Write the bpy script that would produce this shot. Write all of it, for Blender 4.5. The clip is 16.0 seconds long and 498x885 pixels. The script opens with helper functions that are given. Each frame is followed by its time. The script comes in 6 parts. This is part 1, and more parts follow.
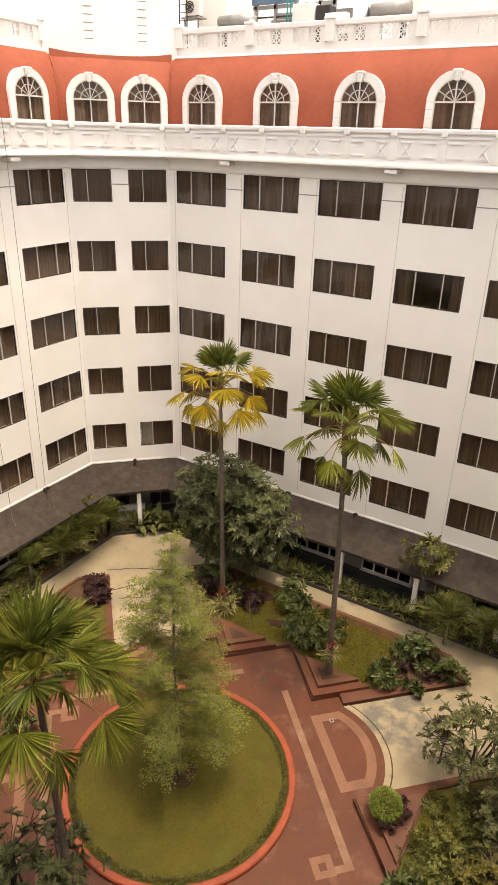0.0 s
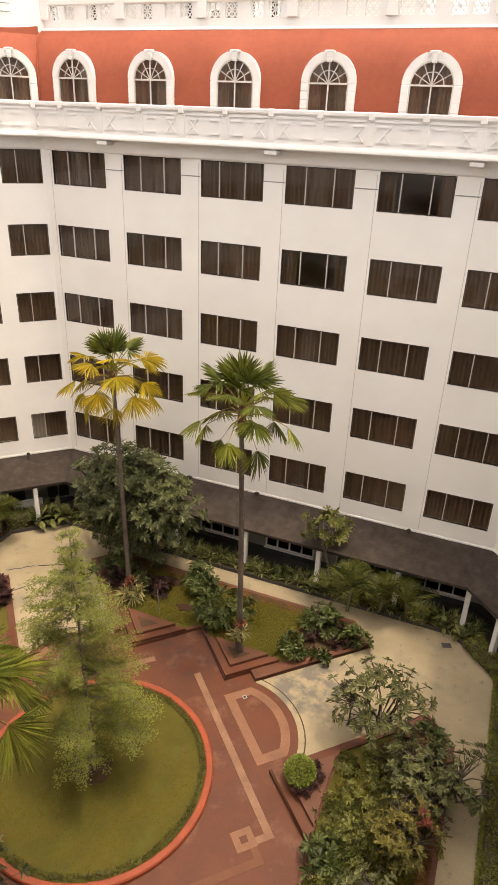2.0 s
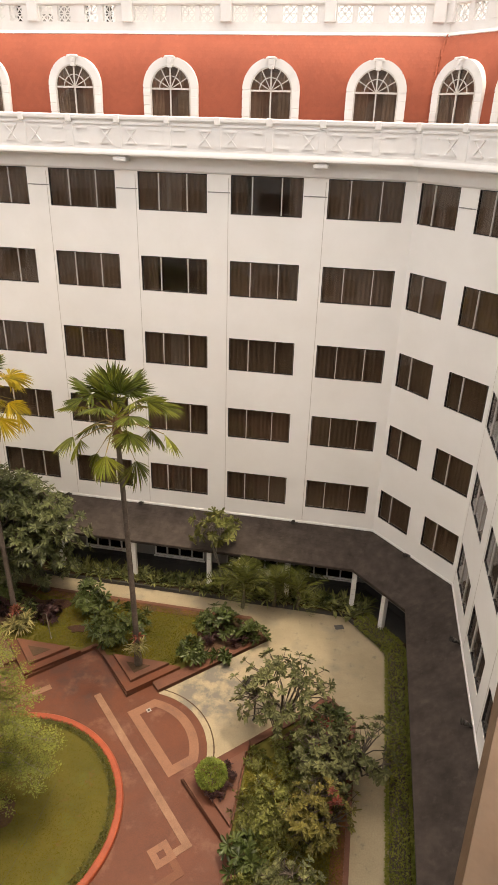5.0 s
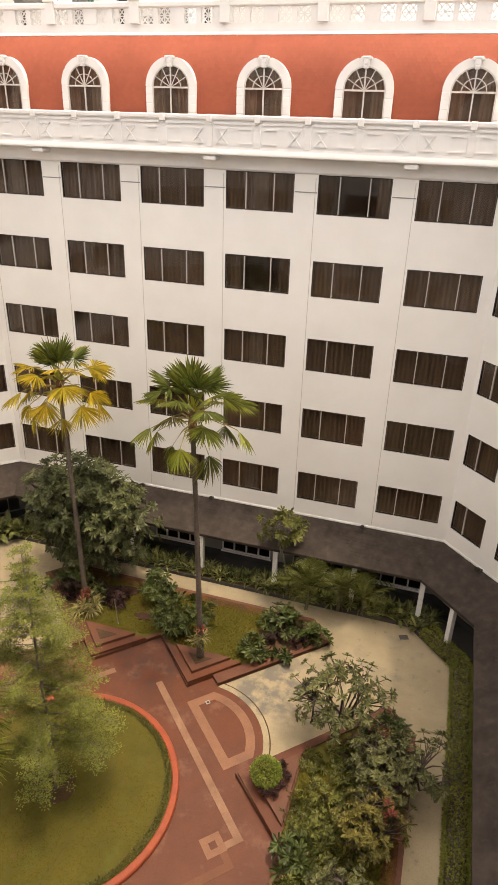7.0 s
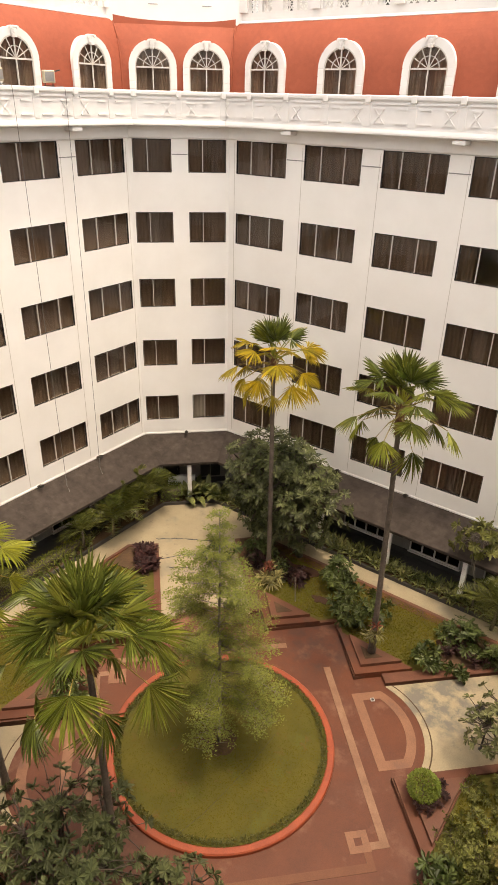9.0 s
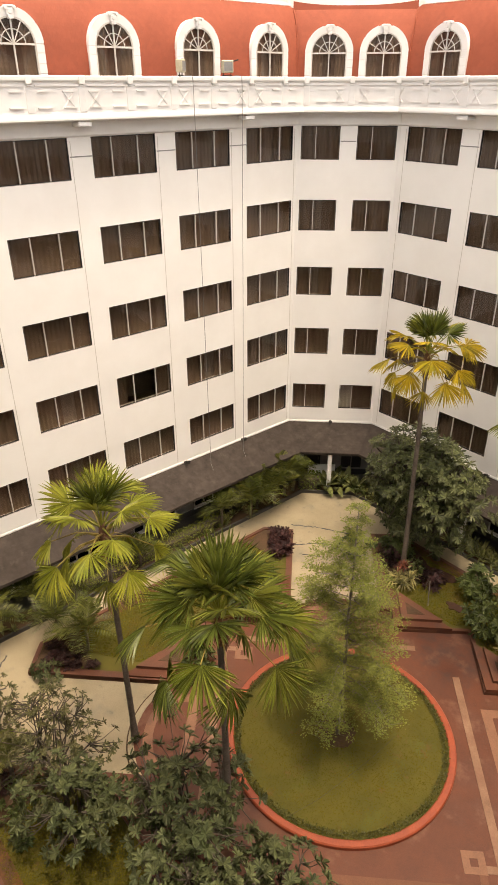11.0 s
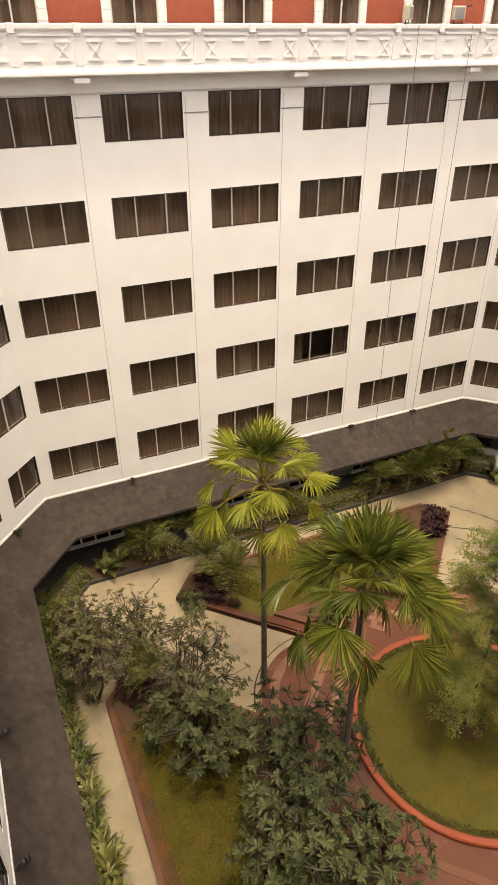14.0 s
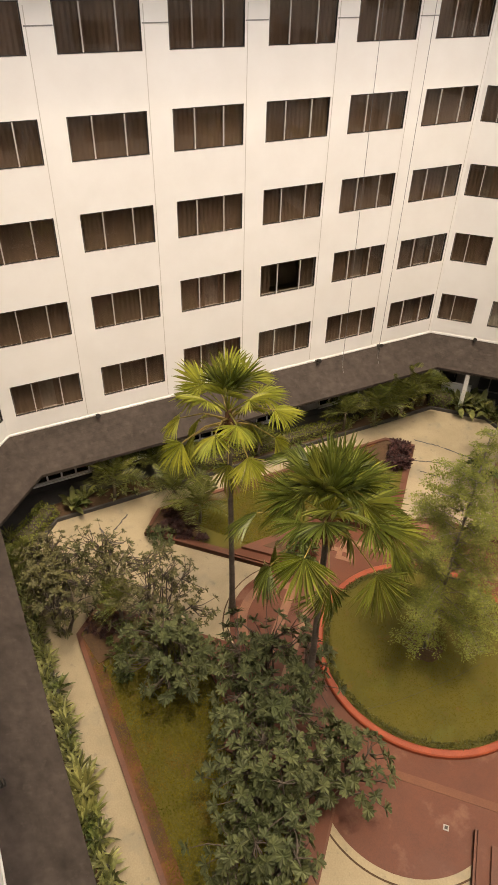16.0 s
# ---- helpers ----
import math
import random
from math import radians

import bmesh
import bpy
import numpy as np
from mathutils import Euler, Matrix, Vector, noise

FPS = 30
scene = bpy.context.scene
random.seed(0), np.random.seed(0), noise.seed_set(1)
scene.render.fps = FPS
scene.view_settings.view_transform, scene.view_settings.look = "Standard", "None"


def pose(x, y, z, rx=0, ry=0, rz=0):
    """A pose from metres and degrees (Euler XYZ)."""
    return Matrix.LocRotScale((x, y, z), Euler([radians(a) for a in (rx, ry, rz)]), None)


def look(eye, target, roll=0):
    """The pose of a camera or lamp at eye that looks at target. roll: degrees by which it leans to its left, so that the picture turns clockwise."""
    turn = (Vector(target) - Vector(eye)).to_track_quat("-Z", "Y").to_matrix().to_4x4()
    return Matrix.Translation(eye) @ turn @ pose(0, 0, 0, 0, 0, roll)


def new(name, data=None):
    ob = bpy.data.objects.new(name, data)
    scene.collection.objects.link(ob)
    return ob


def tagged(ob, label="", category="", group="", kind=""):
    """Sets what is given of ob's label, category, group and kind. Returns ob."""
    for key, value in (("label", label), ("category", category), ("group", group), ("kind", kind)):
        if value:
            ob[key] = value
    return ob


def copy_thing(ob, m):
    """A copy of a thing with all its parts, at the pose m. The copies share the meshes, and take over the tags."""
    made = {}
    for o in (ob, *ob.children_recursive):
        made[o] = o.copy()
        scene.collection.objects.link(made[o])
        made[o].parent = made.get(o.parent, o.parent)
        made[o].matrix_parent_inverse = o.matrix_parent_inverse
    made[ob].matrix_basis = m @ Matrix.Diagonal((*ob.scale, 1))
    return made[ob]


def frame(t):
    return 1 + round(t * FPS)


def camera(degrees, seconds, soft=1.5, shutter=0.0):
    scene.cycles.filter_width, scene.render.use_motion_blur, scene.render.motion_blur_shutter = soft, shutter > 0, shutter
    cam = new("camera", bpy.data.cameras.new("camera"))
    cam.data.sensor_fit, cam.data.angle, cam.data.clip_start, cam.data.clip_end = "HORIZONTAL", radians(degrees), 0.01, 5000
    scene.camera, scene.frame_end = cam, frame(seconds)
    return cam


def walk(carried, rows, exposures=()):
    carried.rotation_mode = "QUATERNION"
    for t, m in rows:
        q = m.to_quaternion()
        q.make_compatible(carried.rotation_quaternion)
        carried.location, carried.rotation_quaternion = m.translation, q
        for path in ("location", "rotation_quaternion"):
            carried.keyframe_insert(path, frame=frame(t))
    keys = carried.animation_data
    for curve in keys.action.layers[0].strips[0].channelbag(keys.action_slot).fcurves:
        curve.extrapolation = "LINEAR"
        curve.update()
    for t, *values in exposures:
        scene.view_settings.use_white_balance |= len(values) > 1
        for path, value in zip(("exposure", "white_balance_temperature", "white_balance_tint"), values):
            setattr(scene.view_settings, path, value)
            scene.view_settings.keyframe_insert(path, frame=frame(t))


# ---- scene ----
# ---------- camera ----------
cam = camera(41.9, 16.0, 1.05)
PATH = [
    (0.000, 0.024, -0.023, 20.011, 31.03, -25.11, 1.64),
    (0.500, 0.077, 0.014, 20.054, 27.47, -24.86, 2.30),
    (1.000, 0.112, 0.053, 20.088, 25.56, -25.05, 2.11),
    (1.500, 0.129, 0.090, 20.111, 23.56, -25.42, 2.11),
    (2.000, 0.143, 0.116, 20.127, 21.41, -26.50, 2.31),
    (2.500, 0.171, 0.133, 20.144, 19.30, -26.72, 2.27),
    (3.000, 0.213, 0.147, 20.169, 17.81, -26.92, 2.13),
    (3.500, 0.250, 0.169, 20.209, 15.33, -26.35, 2.25),
    (4.000, 0.265, 0.198, 20.260, 13.13, -25.84, 1.65),
    (4.200, 0.265, 0.201, 20.269, 12.34, -26.20, 1.75),
    (4.725, 0.262, 0.186, 20.261, 10.62, -26.10, 1.63),
    (5.250, 0.260, 0.171, 20.253, 9.51, -26.01, 1.73),
    (5.775, 0.258, 0.155, 20.245, 9.63, -25.97, 1.89),
    (6.300, 0.255, 0.140, 20.237, 11.61, -26.01, 1.92),
    (6.500, 0.249, 0.133, 20.233, 12.63, -26.01, 1.78),
    (7.000, 0.202, 0.113, 20.221, 16.83, -26.17, 1.79),
    (7.500, 0.126, 0.098, 20.208, 25.39, -27.28, 1.35),
    (8.000, 0.042, 0.084, 20.193, 31.38, -26.88, 1.24),
    (8.500, -0.020, 0.068, 20.172, 34.20, -27.05, 1.30),
    (9.000, -0.061, 0.048, 20.151, 35.89, -27.70, 1.50),
    (9.500, -0.096, 0.022, 20.138, 39.38, -28.31, 1.52),
    (9.700, -0.106, 0.011, 20.140, 41.75, -28.04, 0.97),
    (10.225, -0.123, -0.020, 20.160, 46.41, -27.84, 0.03),
    (10.750, -0.139, -0.050, 20.180, 48.93, -28.42, -0.16),
    (11.275, -0.156, -0.080, 20.200, 50.67, -29.32, -0.04),
    (11.800, -0.173, -0.111, 20.220, 53.03, -30.10, -0.06),
    (12.000, -0.182, -0.122, 20.231, 54.14, -30.25, -0.57),
    (12.500, -0.210, -0.154, 20.267, 57.21, -30.87, -0.38),
    (13.000, -0.233, -0.185, 20.292, 60.10, -30.98, -0.68),
    (13.500, -0.245, -0.211, 20.306, 63.41, -31.67, -0.33),
    (14.000, -0.245, -0.228, 20.313, 66.12, -32.46, -0.05),
    (14.500, -0.239, -0.234, 20.308, 68.28, -33.18, 0.09),
    (15.000, -0.239, -0.223, 20.280, 70.32, -34.25, 0.54),
    (15.500, -0.246, -0.189, 20.227, 67.96, -36.74, 1.03),
    (16.000, -0.258, -0.139, 20.160, 62.66, -37.92, 1.53),
]
walk(cam, [(t, pose(x, y, z, 90 + pitch, 0, yaw) @ pose(0, 0, 0, 0, 0, roll)) for t, x, y, z, yaw, pitch, roll in PATH],
     [(0.0, 1.29, 7300, 11.0), (4.0, 1.33, 7300, 11.0), (9.5, 1.28, 7300, 10.5), (12.0, 1.22, 7340, 10.5), (14.0, 1.14, 7400, 10.5), (16.0, 1.16, 7420, 11)])

# ---------- light ----------
world = bpy.data.worlds.new("world")
scene.world = world
world.use_nodes = True
wn = world.node_tree
sky = wn.nodes.new("ShaderNodeTexSky")
sky.sky_type, sky.sun_disc = "NISHITA", False
sky.sun_elevation, sky.sun_rotation = radians(78.7), radians(88.6)
sky.air_density, sky.dust_density, sky.ozone_density = 0.7, 10.0, 0.2
sky_bg = wn.nodes["Background"]
sky_bg.inputs[1].default_value = 0.190
haze = wn.nodes.new("ShaderNodeMix")
haze.data_type = "RGBA"
haze.inputs[0].default_value, haze.inputs[7].default_value = 0.5, (4.85, 4.9, 4.9, 1)
wn.links.new(sky.outputs[0], haze.inputs[6])
wn.links.new(haze.outputs[2], sky_bg.inputs[0])
sun = new("sun", bpy.data.lights.new("sun", "SUN"))
sun.data.energy, sun.data.angle, sun.data.color = 0.78, radians(1.6), (1.0, 0.89, 0.70)
sun.matrix_world = look((-9.5 + 12.0, 12 + 0.3, 60), (-9.5, 12, 0))

# ---------- materials ----------
def mat(name, c1, c2=None, scale=1.0, rough=0.7, bump=0.0, fine=30.0, metal=0.0, grain=0.25, spec=0.4, vary=0.0, island=False):
    """Two colours mixed by coarse noise, with a finer grain, relief and a per-piece shift."""
    m = bpy.data.materials.new(name)
    m.use_nodes = True
    n, l = m.node_tree.nodes, m.node_tree.links
    p = n["Principled BSDF"]
    c2 = c2 or [v * 0.8 for v in c1]
    geo = n.new("ShaderNodeNewGeometry")
    big, small = n.new("ShaderNodeTexNoise"), n.new("ShaderNodeTexNoise")
    big.inputs["Scale"].default_value, big.inputs["Detail"].default_value, big.inputs["Roughness"].default_value = scale, 5, 0.62
    small.inputs["Scale"].default_value, small.inputs["Detail"].default_value = fine, 3
    for t in (big, small):
        l.new(geo.outputs["Position"], t.inputs["Vector"])
    ramp = n.new("ShaderNodeValToRGB")
    ramp.color_ramp.elements[0].position, ramp.color_ramp.elements[1].position = 0.32, 0.68
    ramp.color_ramp.elements[0].color, ramp.color_ramp.elements[1].color = (*c1, 1), (*c2, 1)
    l.new(big.outputs["Fac"], ramp.inputs["Fac"])
    mix = n.new("ShaderNodeMix")
    mix.data_type, mix.blend_type = "RGBA", "OVERLAY"
    mix.inputs[0].default_value = grain
    l.new(ramp.outputs[0], mix.inputs[6])
    l.new(small.outputs["Fac"], mix.inputs[7])
    out = mix.outputs[2]
    if vary:
        hsv = n.new("ShaderNodeHueSaturation")
        mr = n.new("ShaderNodeMapRange")
        mr.inputs[3].default_value, mr.inputs[4].default_value = 1 - vary, 1 + vary
        if island:
            l.new(geo.outputs["Random Per Island"], mr.inputs[0])
        else:
            l.new(n.new("ShaderNodeObjectInfo").outputs["Random"], mr.inputs[0])
        l.new(mr.outputs[0], hsv.inputs["Value"])
        l.new(out, hsv.inputs["Color"])
        out = hsv.outputs[0]
    l.new(out, p.inputs["Base Color"])
    p.inputs["Roughness"].default_value, p.inputs["Metallic"].default_value = rough, metal
    p.inputs["Specular IOR Level"].default_value = spec
    if bump:
        b = n.new("ShaderNodeBump")
        b.inputs["Strength"].default_value, b.inputs["Distance"].default_value = bump, 0.02
        l.new(small.outputs["Fac"], b.inputs["Height"])
        l.new(b.outputs[0], p.inputs["Normal"])
    return m


def leaf_mat(name, c1, c2, vary=0.35, rough=0.45, glow=0.25):
    m = mat(name, c1, c2, scale=0.9, rough=rough, fine=9.0, grain=0.35, vary=vary, island=True, spec=0.25)
    n, l = m.node_tree.nodes, m.node_tree.links
    p = n["Principled BSDF"]
    src = p.inputs["Base Color"].links[0].from_socket
    tr = n.new("ShaderNodeBsdfTranslucent")
    l.new(src, tr.inputs["Color"])
    mx = n.new("ShaderNodeMixShader")
    mx.inputs[0].default_value = glow
    l.new(p.outputs[0], mx.inputs[1])
    l.new(tr.outputs[0], mx.inputs[2])
    l.new(mx.outputs[0], n["Material Output"].inputs[0])
    return m


def matt(m, spec):
    m.node_tree.nodes["Principled BSDF"].inputs["Specular IOR Level"].default_value = spec


def glass_mat(name, tint, rough=0.03):
    m = bpy.data.materials.new(name)
    m.use_nodes = True
    n, l = m.node_tree.nodes, m.node_tree.links
    n.remove(n["Principled BSDF"])
    tr, gl, mx, fr = (n.new("ShaderNodeBsdfTransparent"), n.new("ShaderNodeBsdfGlossy"),
                      n.new("ShaderNodeMixShader"), n.new("ShaderNodeFresnel"))
    tr.inputs[0].default_value = (*tint, 1)
    gl.inputs["Color"].default_value, gl.inputs["Roughness"].default_value = (0.85, 0.86, 0.9, 1), rough
    fr.inputs[0].default_value = 1.5
    l.new(fr.outputs[0], mx.inputs[0])
    l.new(tr.outputs[0], mx.inputs[1])
    l.new(gl.outputs[0], mx.inputs[2])
    l.new(mx.outputs[0], n["Material Output"].inputs[0])
    return m


WHITE = mat("white_paint", (0.858, 0.840, 0.802), (0.810, 0.788, 0.744), 0.5, 0.75, 0.05, 60, grain=0.06)
TRIM = mat("white_trim", (0.785, 0.770, 0.748), (0.730, 0.710, 0.682), 1.2, 0.7, 0.05, 40, grain=0.08)
FRAME = mat("pale_frame", (0.62, 0.585, 0.53), (0.55, 0.51, 0.46), 3, 0.5, 0, 40, grain=0.1)
DARKFRAME = mat("dark_seal", (0.03, 0.027, 0.025), None, 3, 0.6)
ROOM = mat("room_wall", (0.42, 0.34, 0.28), (0.32, 0.26, 0.21), 0.7, 0.9)
CURTAIN = mat("brown_curtain", (0.380, 0.298, 0.230), (0.308, 0.242, 0.189), 1.5, 0.9, 0, 25, vary=0.12)
SHEER = mat("grey_sheer", (0.52, 0.46, 0.40), (0.42, 0.36, 0.32), 2.0, 0.9, 0, 25, vary=0.12)
DIM = mat("dim_curtain", (0.5324, 0.4447, 0.3780), (0.4072, 0.3374, 0.2873), 1.5, 0.9, 0, 25)
DIMROOM = mat("dim_room", (0.3931, 0.3174, 0.2740), (0.2808, 0.2292, 0.1987), 0.8, 0.9)
BLIND = mat("pale_blind", (0.80, 0.80, 0.76), (0.70, 0.70, 0.66), 2.0, 0.9, 0, 25)
GLASS = glass_mat("tinted_glass", (0.56, 0.495, 0.435))
CLEAR = bpy.data.materials.new("clear_back")
CLEAR.use_nodes = True
CLEAR.node_tree.links.new(CLEAR.node_tree.nodes.new("ShaderNodeBsdfTransparent").outputs[0], CLEAR.node_tree.nodes["Material Output"].inputs[0])
TILE = mat("red_roof_tile", (0.345, 0.086, 0.043), (0.285, 0.069, 0.035), 0.5, 0.75, 0.1, 45, vary=0.05, island=True, grain=0.16)
SLATE = mat("dark_slate", (0.0335, 0.026, 0.0215), (0.056, 0.044, 0.037), 0.9, 0.85, 0.1, 3.2, vary=0.06, island=True, grain=0.5, spec=0.2)
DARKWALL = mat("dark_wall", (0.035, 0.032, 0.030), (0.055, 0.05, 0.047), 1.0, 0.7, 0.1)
GREYWALL = mat("grey_render", (0.30, 0.285, 0.265), (0.23, 0.22, 0.205), 1.0, 0.8, 0.1)
CONCRETE = mat("cream_concrete", (0.290, 0.238, 0.154), (0.225, 0.182, 0.116), 0.55, 0.85, 0.12, 22, grain=0.2)
def stain_or_shade(m, colour, scale, lo, hi, amount, centre=None, reach=1.0):
    """Irregular patches of a second colour over a material: dirt, and painted shade."""
    n, l = m.node_tree.nodes, m.node_tree.links
    p = n["Principled BSDF"]
    src = p.inputs["Base Color"].links[0].from_socket
    geo, t, r, k, mx = n.new("ShaderNodeNewGeometry"), n.new("ShaderNodeTexNoise"), n.new("ShaderNodeMapRange"), n.new("ShaderNodeMath"), n.new("ShaderNodeMix")
    t.inputs["Scale"].default_value, t.inputs["Detail"].default_value, t.inputs["Roughness"].default_value = scale, 7, 0.65
    l.new(geo.outputs["Position"], t.inputs["Vector"])
    r.inputs[1].default_value, r.inputs[2].default_value = lo, hi
    l.new(t.outputs["Fac"], r.inputs[0])
    k.operation = "MULTIPLY"
    k.inputs[1].default_value = amount
    l.new(r.outputs[0], k.inputs[0])
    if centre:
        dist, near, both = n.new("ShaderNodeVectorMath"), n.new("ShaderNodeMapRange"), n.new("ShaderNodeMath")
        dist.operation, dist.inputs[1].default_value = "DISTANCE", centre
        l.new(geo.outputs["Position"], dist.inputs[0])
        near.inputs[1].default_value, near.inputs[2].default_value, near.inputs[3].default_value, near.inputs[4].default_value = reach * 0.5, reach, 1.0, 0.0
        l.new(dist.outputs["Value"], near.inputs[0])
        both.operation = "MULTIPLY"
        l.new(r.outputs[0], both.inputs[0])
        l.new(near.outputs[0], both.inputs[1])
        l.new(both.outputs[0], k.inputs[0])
    mx.data_type = "RGBA"
    l.new(k.outputs[0], mx.inputs[0])
    l.new(src, mx.inputs[6])
    mx.inputs[7].default_value = (*colour, 1)
    l.new(mx.outputs[2], p.inputs["Base Color"])
stain_or_shade(SLATE, (0.085, 0.068, 0.056), 2.6, 0.56, 0.72, 0.5)
stain_or_shade(CONCRETE, (0.19, 0.165, 0.12), 0.75, 0.52, 0.64, 0.6)
stain_or_shade(CONCRETE, (0.12, 0.105, 0.08), 3.0, 0.60, 0.68, 0.5)
# painted shade: the plumeria's dappled leaf shadow as grey blotches on the concrete
stain_or_shade(CONCRETE, (0.115, 0.105, 0.090), 1.5, 0.42, 0.56, 0.85, (-4.1, 18.7, 0), 2.3)
GREYCON = mat("grey_concrete", (0.185, 0.17, 0.148), (0.15, 0.137, 0.118), 0.6, 0.85, 0.2, 22, grain=0.3)
RED = mat("terracotta_paving", (0.097, 0.0265, 0.0085), (0.069, 0.019, 0.0068), 0.5, 0.62, 0.15, 30, grain=0.3)
stain_or_shade(RED, (0.085, 0.034, 0.020), 0.45, 0.50, 0.66, 0.6)
# darker blotches within 2.2 m of a spot near the diamond's north point
stain_or_shade(RED, (0.052, 0.024, 0.017), 1.5, 0.44, 0.60, 0.75, (-9.3, 18.3, 0), 2.2)
stain_or_shade(RED, (0.21, 0.095, 0.055), 0.9, 0.56, 0.74, 0.5)
PINK = mat("pink_band", (0.190, 0.090, 0.049), (0.143, 0.065, 0.036), 0.9, 0.65, 0.12, 30, grain=0.3)
stain_or_shade(PINK, (0.12, 0.06, 0.045), 0.9, 0.55, 0.72, 0.6)
PALEPINK = mat("pale_pink_band", (0.205, 0.112, 0.066), (0.145, 0.072, 0.040), 1.1, 0.65, 0.12, 30, grain=0.3)
stain_or_shade(PALEPINK, (0.14, 0.06, 0.035), 1.2, 0.52, 0.68, 0.6)
FADEDPINK = mat("faded_pink_band", (0.122, 0.043, 0.018), (0.094, 0.032, 0.013), 1.1, 0.65, 0.12, 30, grain=0.3)
KERB = mat("orange_kerb", (0.255, 0.052, 0.018), (0.185, 0.036, 0.014), 1.4, 0.55, 0.12, 25, grain=0.3)
REDKERB = mat("red_brown_kerb", (0.1105, 0.0381, 0.0189), (0.0719, 0.0273, 0.0147), 1.2, 0.6, 0.15, 25, grain=0.35)
SOIL = mat("dark_soil", (0.044, 0.026, 0.012), (0.072, 0.038, 0.019), 1.6, 0.95, 0.5, 14, grain=0.5)
DRYSOIL = mat("dry_orange_soil", (0.118, 0.046, 0.015), (0.060, 0.028, 0.011), 1.6, 0.95, 0.5, 14, grain=0.5)
REDSOIL = mat("red_soil", (0.040, 0.013, 0.006), (0.026, 0.010, 0.005), 2.0, 0.95, 0.4, 14, grain=0.4)
# dark blotches break up the orange soil and put shade into its colour
stain_or_shade(DRYSOIL, (0.05, 0.03, 0.016), 1.3, 0.48, 0.60, 0.8)
GRASS = mat("lawn_soil", (0.054, 0.049, 0.0038), (0.076, 0.062, 0.005), 0.8, 0.9, 0.25, 30, grain=0.14)
stain_or_shade(GRASS, (0.07, 0.08, 0.014), 0.9, 0.54, 0.7, 0.6)
stain_or_shade(GRASS, (0.10, 0.048, 0.018), 1.7, 0.60, 0.70, 0.6)
BLADE = leaf_mat("grass_blade", (0.062, 0.056, 0.0035), (0.090, 0.072, 0.005), 0.06, 0.9)
matt(BLADE, 0.05)
BEDBLADE = leaf_mat("bed_grass_blade", (0.080, 0.078, 0.007), (0.130, 0.108, 0.011), 0.12, 0.9)
matt(BEDBLADE, 0.05)
stain_or_shade(BEDBLADE, (0.15, 0.075, 0.022), 1.3, 0.53, 0.68, 0.75)
stain_or_shade(BEDBLADE, (0.042, 0.056, 0.010), 0.8, 0.54, 0.66, 0.7)
stain_or_shade(BLADE, (0.12, 0.062, 0.018), 1.7, 0.55, 0.70, 0.7)
stain_or_shade(BLADE, (0.045, 0.060, 0.010), 0.7, 0.52, 0.66, 0.6)
BARK = mat("grey_bark", (0.20, 0.175, 0.145), (0.12, 0.10, 0.08), 3.0, 0.9, 0.4, 25, grain=0.4)
PALMBARK = mat("palm_bark", (0.125, 0.1, 0.08), (0.065, 0.05, 0.04), 2.2, 0.9, 0.5, 16, grain=0.5)
DARKBARK = mat("dark_bark", (0.085, 0.065, 0.05), (0.05, 0.04, 0.03), 3.0, 0.9, 0.4, 25, grain=0.4)
HUSK = mat("brown_husk", (0.18, 0.085, 0.04), (0.09, 0.045, 0.025), 5, 0.9, 0.4, 20, grain=0.4)
FAN = leaf_mat("palm_leaf_green", (0.062, 0.086, 0.015), (0.140, 0.155, 0.030), 0.55, 0.30)
FANY = leaf_mat("palm_leaf_yellow", (0.50, 0.355, 0.026), (0.26, 0.225, 0.026), 0.45, 0.4)
FANL = leaf_mat("palm_leaf_lime", (0.2852, 0.2773, 0.0346), (0.1656, 0.1880, 0.0288), 0.35, 0.4)
FANM = leaf_mat("palm_leaf_olive", (0.088, 0.106, 0.016), (0.180, 0.180, 0.032), 0.55, 0.30)
CREAM = leaf_mat("cream_striped_leaf", (0.30, 0.25, 0.10), (0.09, 0.09, 0.03), 0.5, 0.45)
STALK = mat("yellow_stalk", (0.30, 0.21, 0.05), (0.20, 0.16, 0.04), 3, 0.5)
PLUM = leaf_mat("plumeria_leaf", (0.050, 0.062, 0.024), (0.092, 0.100, 0.040), 0.4, 0.58)
PLUML = leaf_mat("plumeria_leaf_light", (0.075, 0.083, 0.032), (0.140, 0.138, 0.055), 0.45, 0.5)
YELLOWED = leaf_mat("plumeria_leaf_yellowed", (0.0765, 0.0736, 0.0182), (0.1575, 0.1280, 0.0292), 0.5, 0.5)
TREE = leaf_mat("broad_tree_leaf", (0.058, 0.070, 0.026), (0.125, 0.135, 0.058), 0.55, 0.33)
HALF = leaf_mat("plumeria_leaf_dull", (0.062, 0.063, 0.024), (0.110, 0.100, 0.040), 0.4, 0.5)
HEDGE = leaf_mat("hedge_leaf", (0.110, 0.125, 0.020), (0.175, 0.175, 0.030), 0.25, 0.5)
BORDER = leaf_mat("border_leaf", (0.05, 0.055, 0.012), (0.085, 0.08, 0.018), 0.35, 0.5)
CREAMGREEN = leaf_mat("pale_strap_leaf", (0.10, 0.115, 0.03), (0.22, 0.21, 0.07), 0.5, 0.4)
REDLEAF = leaf_mat("red_leaf", (0.20, 0.035, 0.025), (0.10, 0.05, 0.025), 0.4, 0.5)
DEEP = leaf_mat("deep_leaf", (0.0436, 0.0615, 0.0164), (0.0872, 0.1027, 0.0298), 0.45, 0.4)
FINE = leaf_mat("fine_leaf", (0.102, 0.118, 0.020), (0.178, 0.188, 0.037), 0.30, 0.6, 0.30)
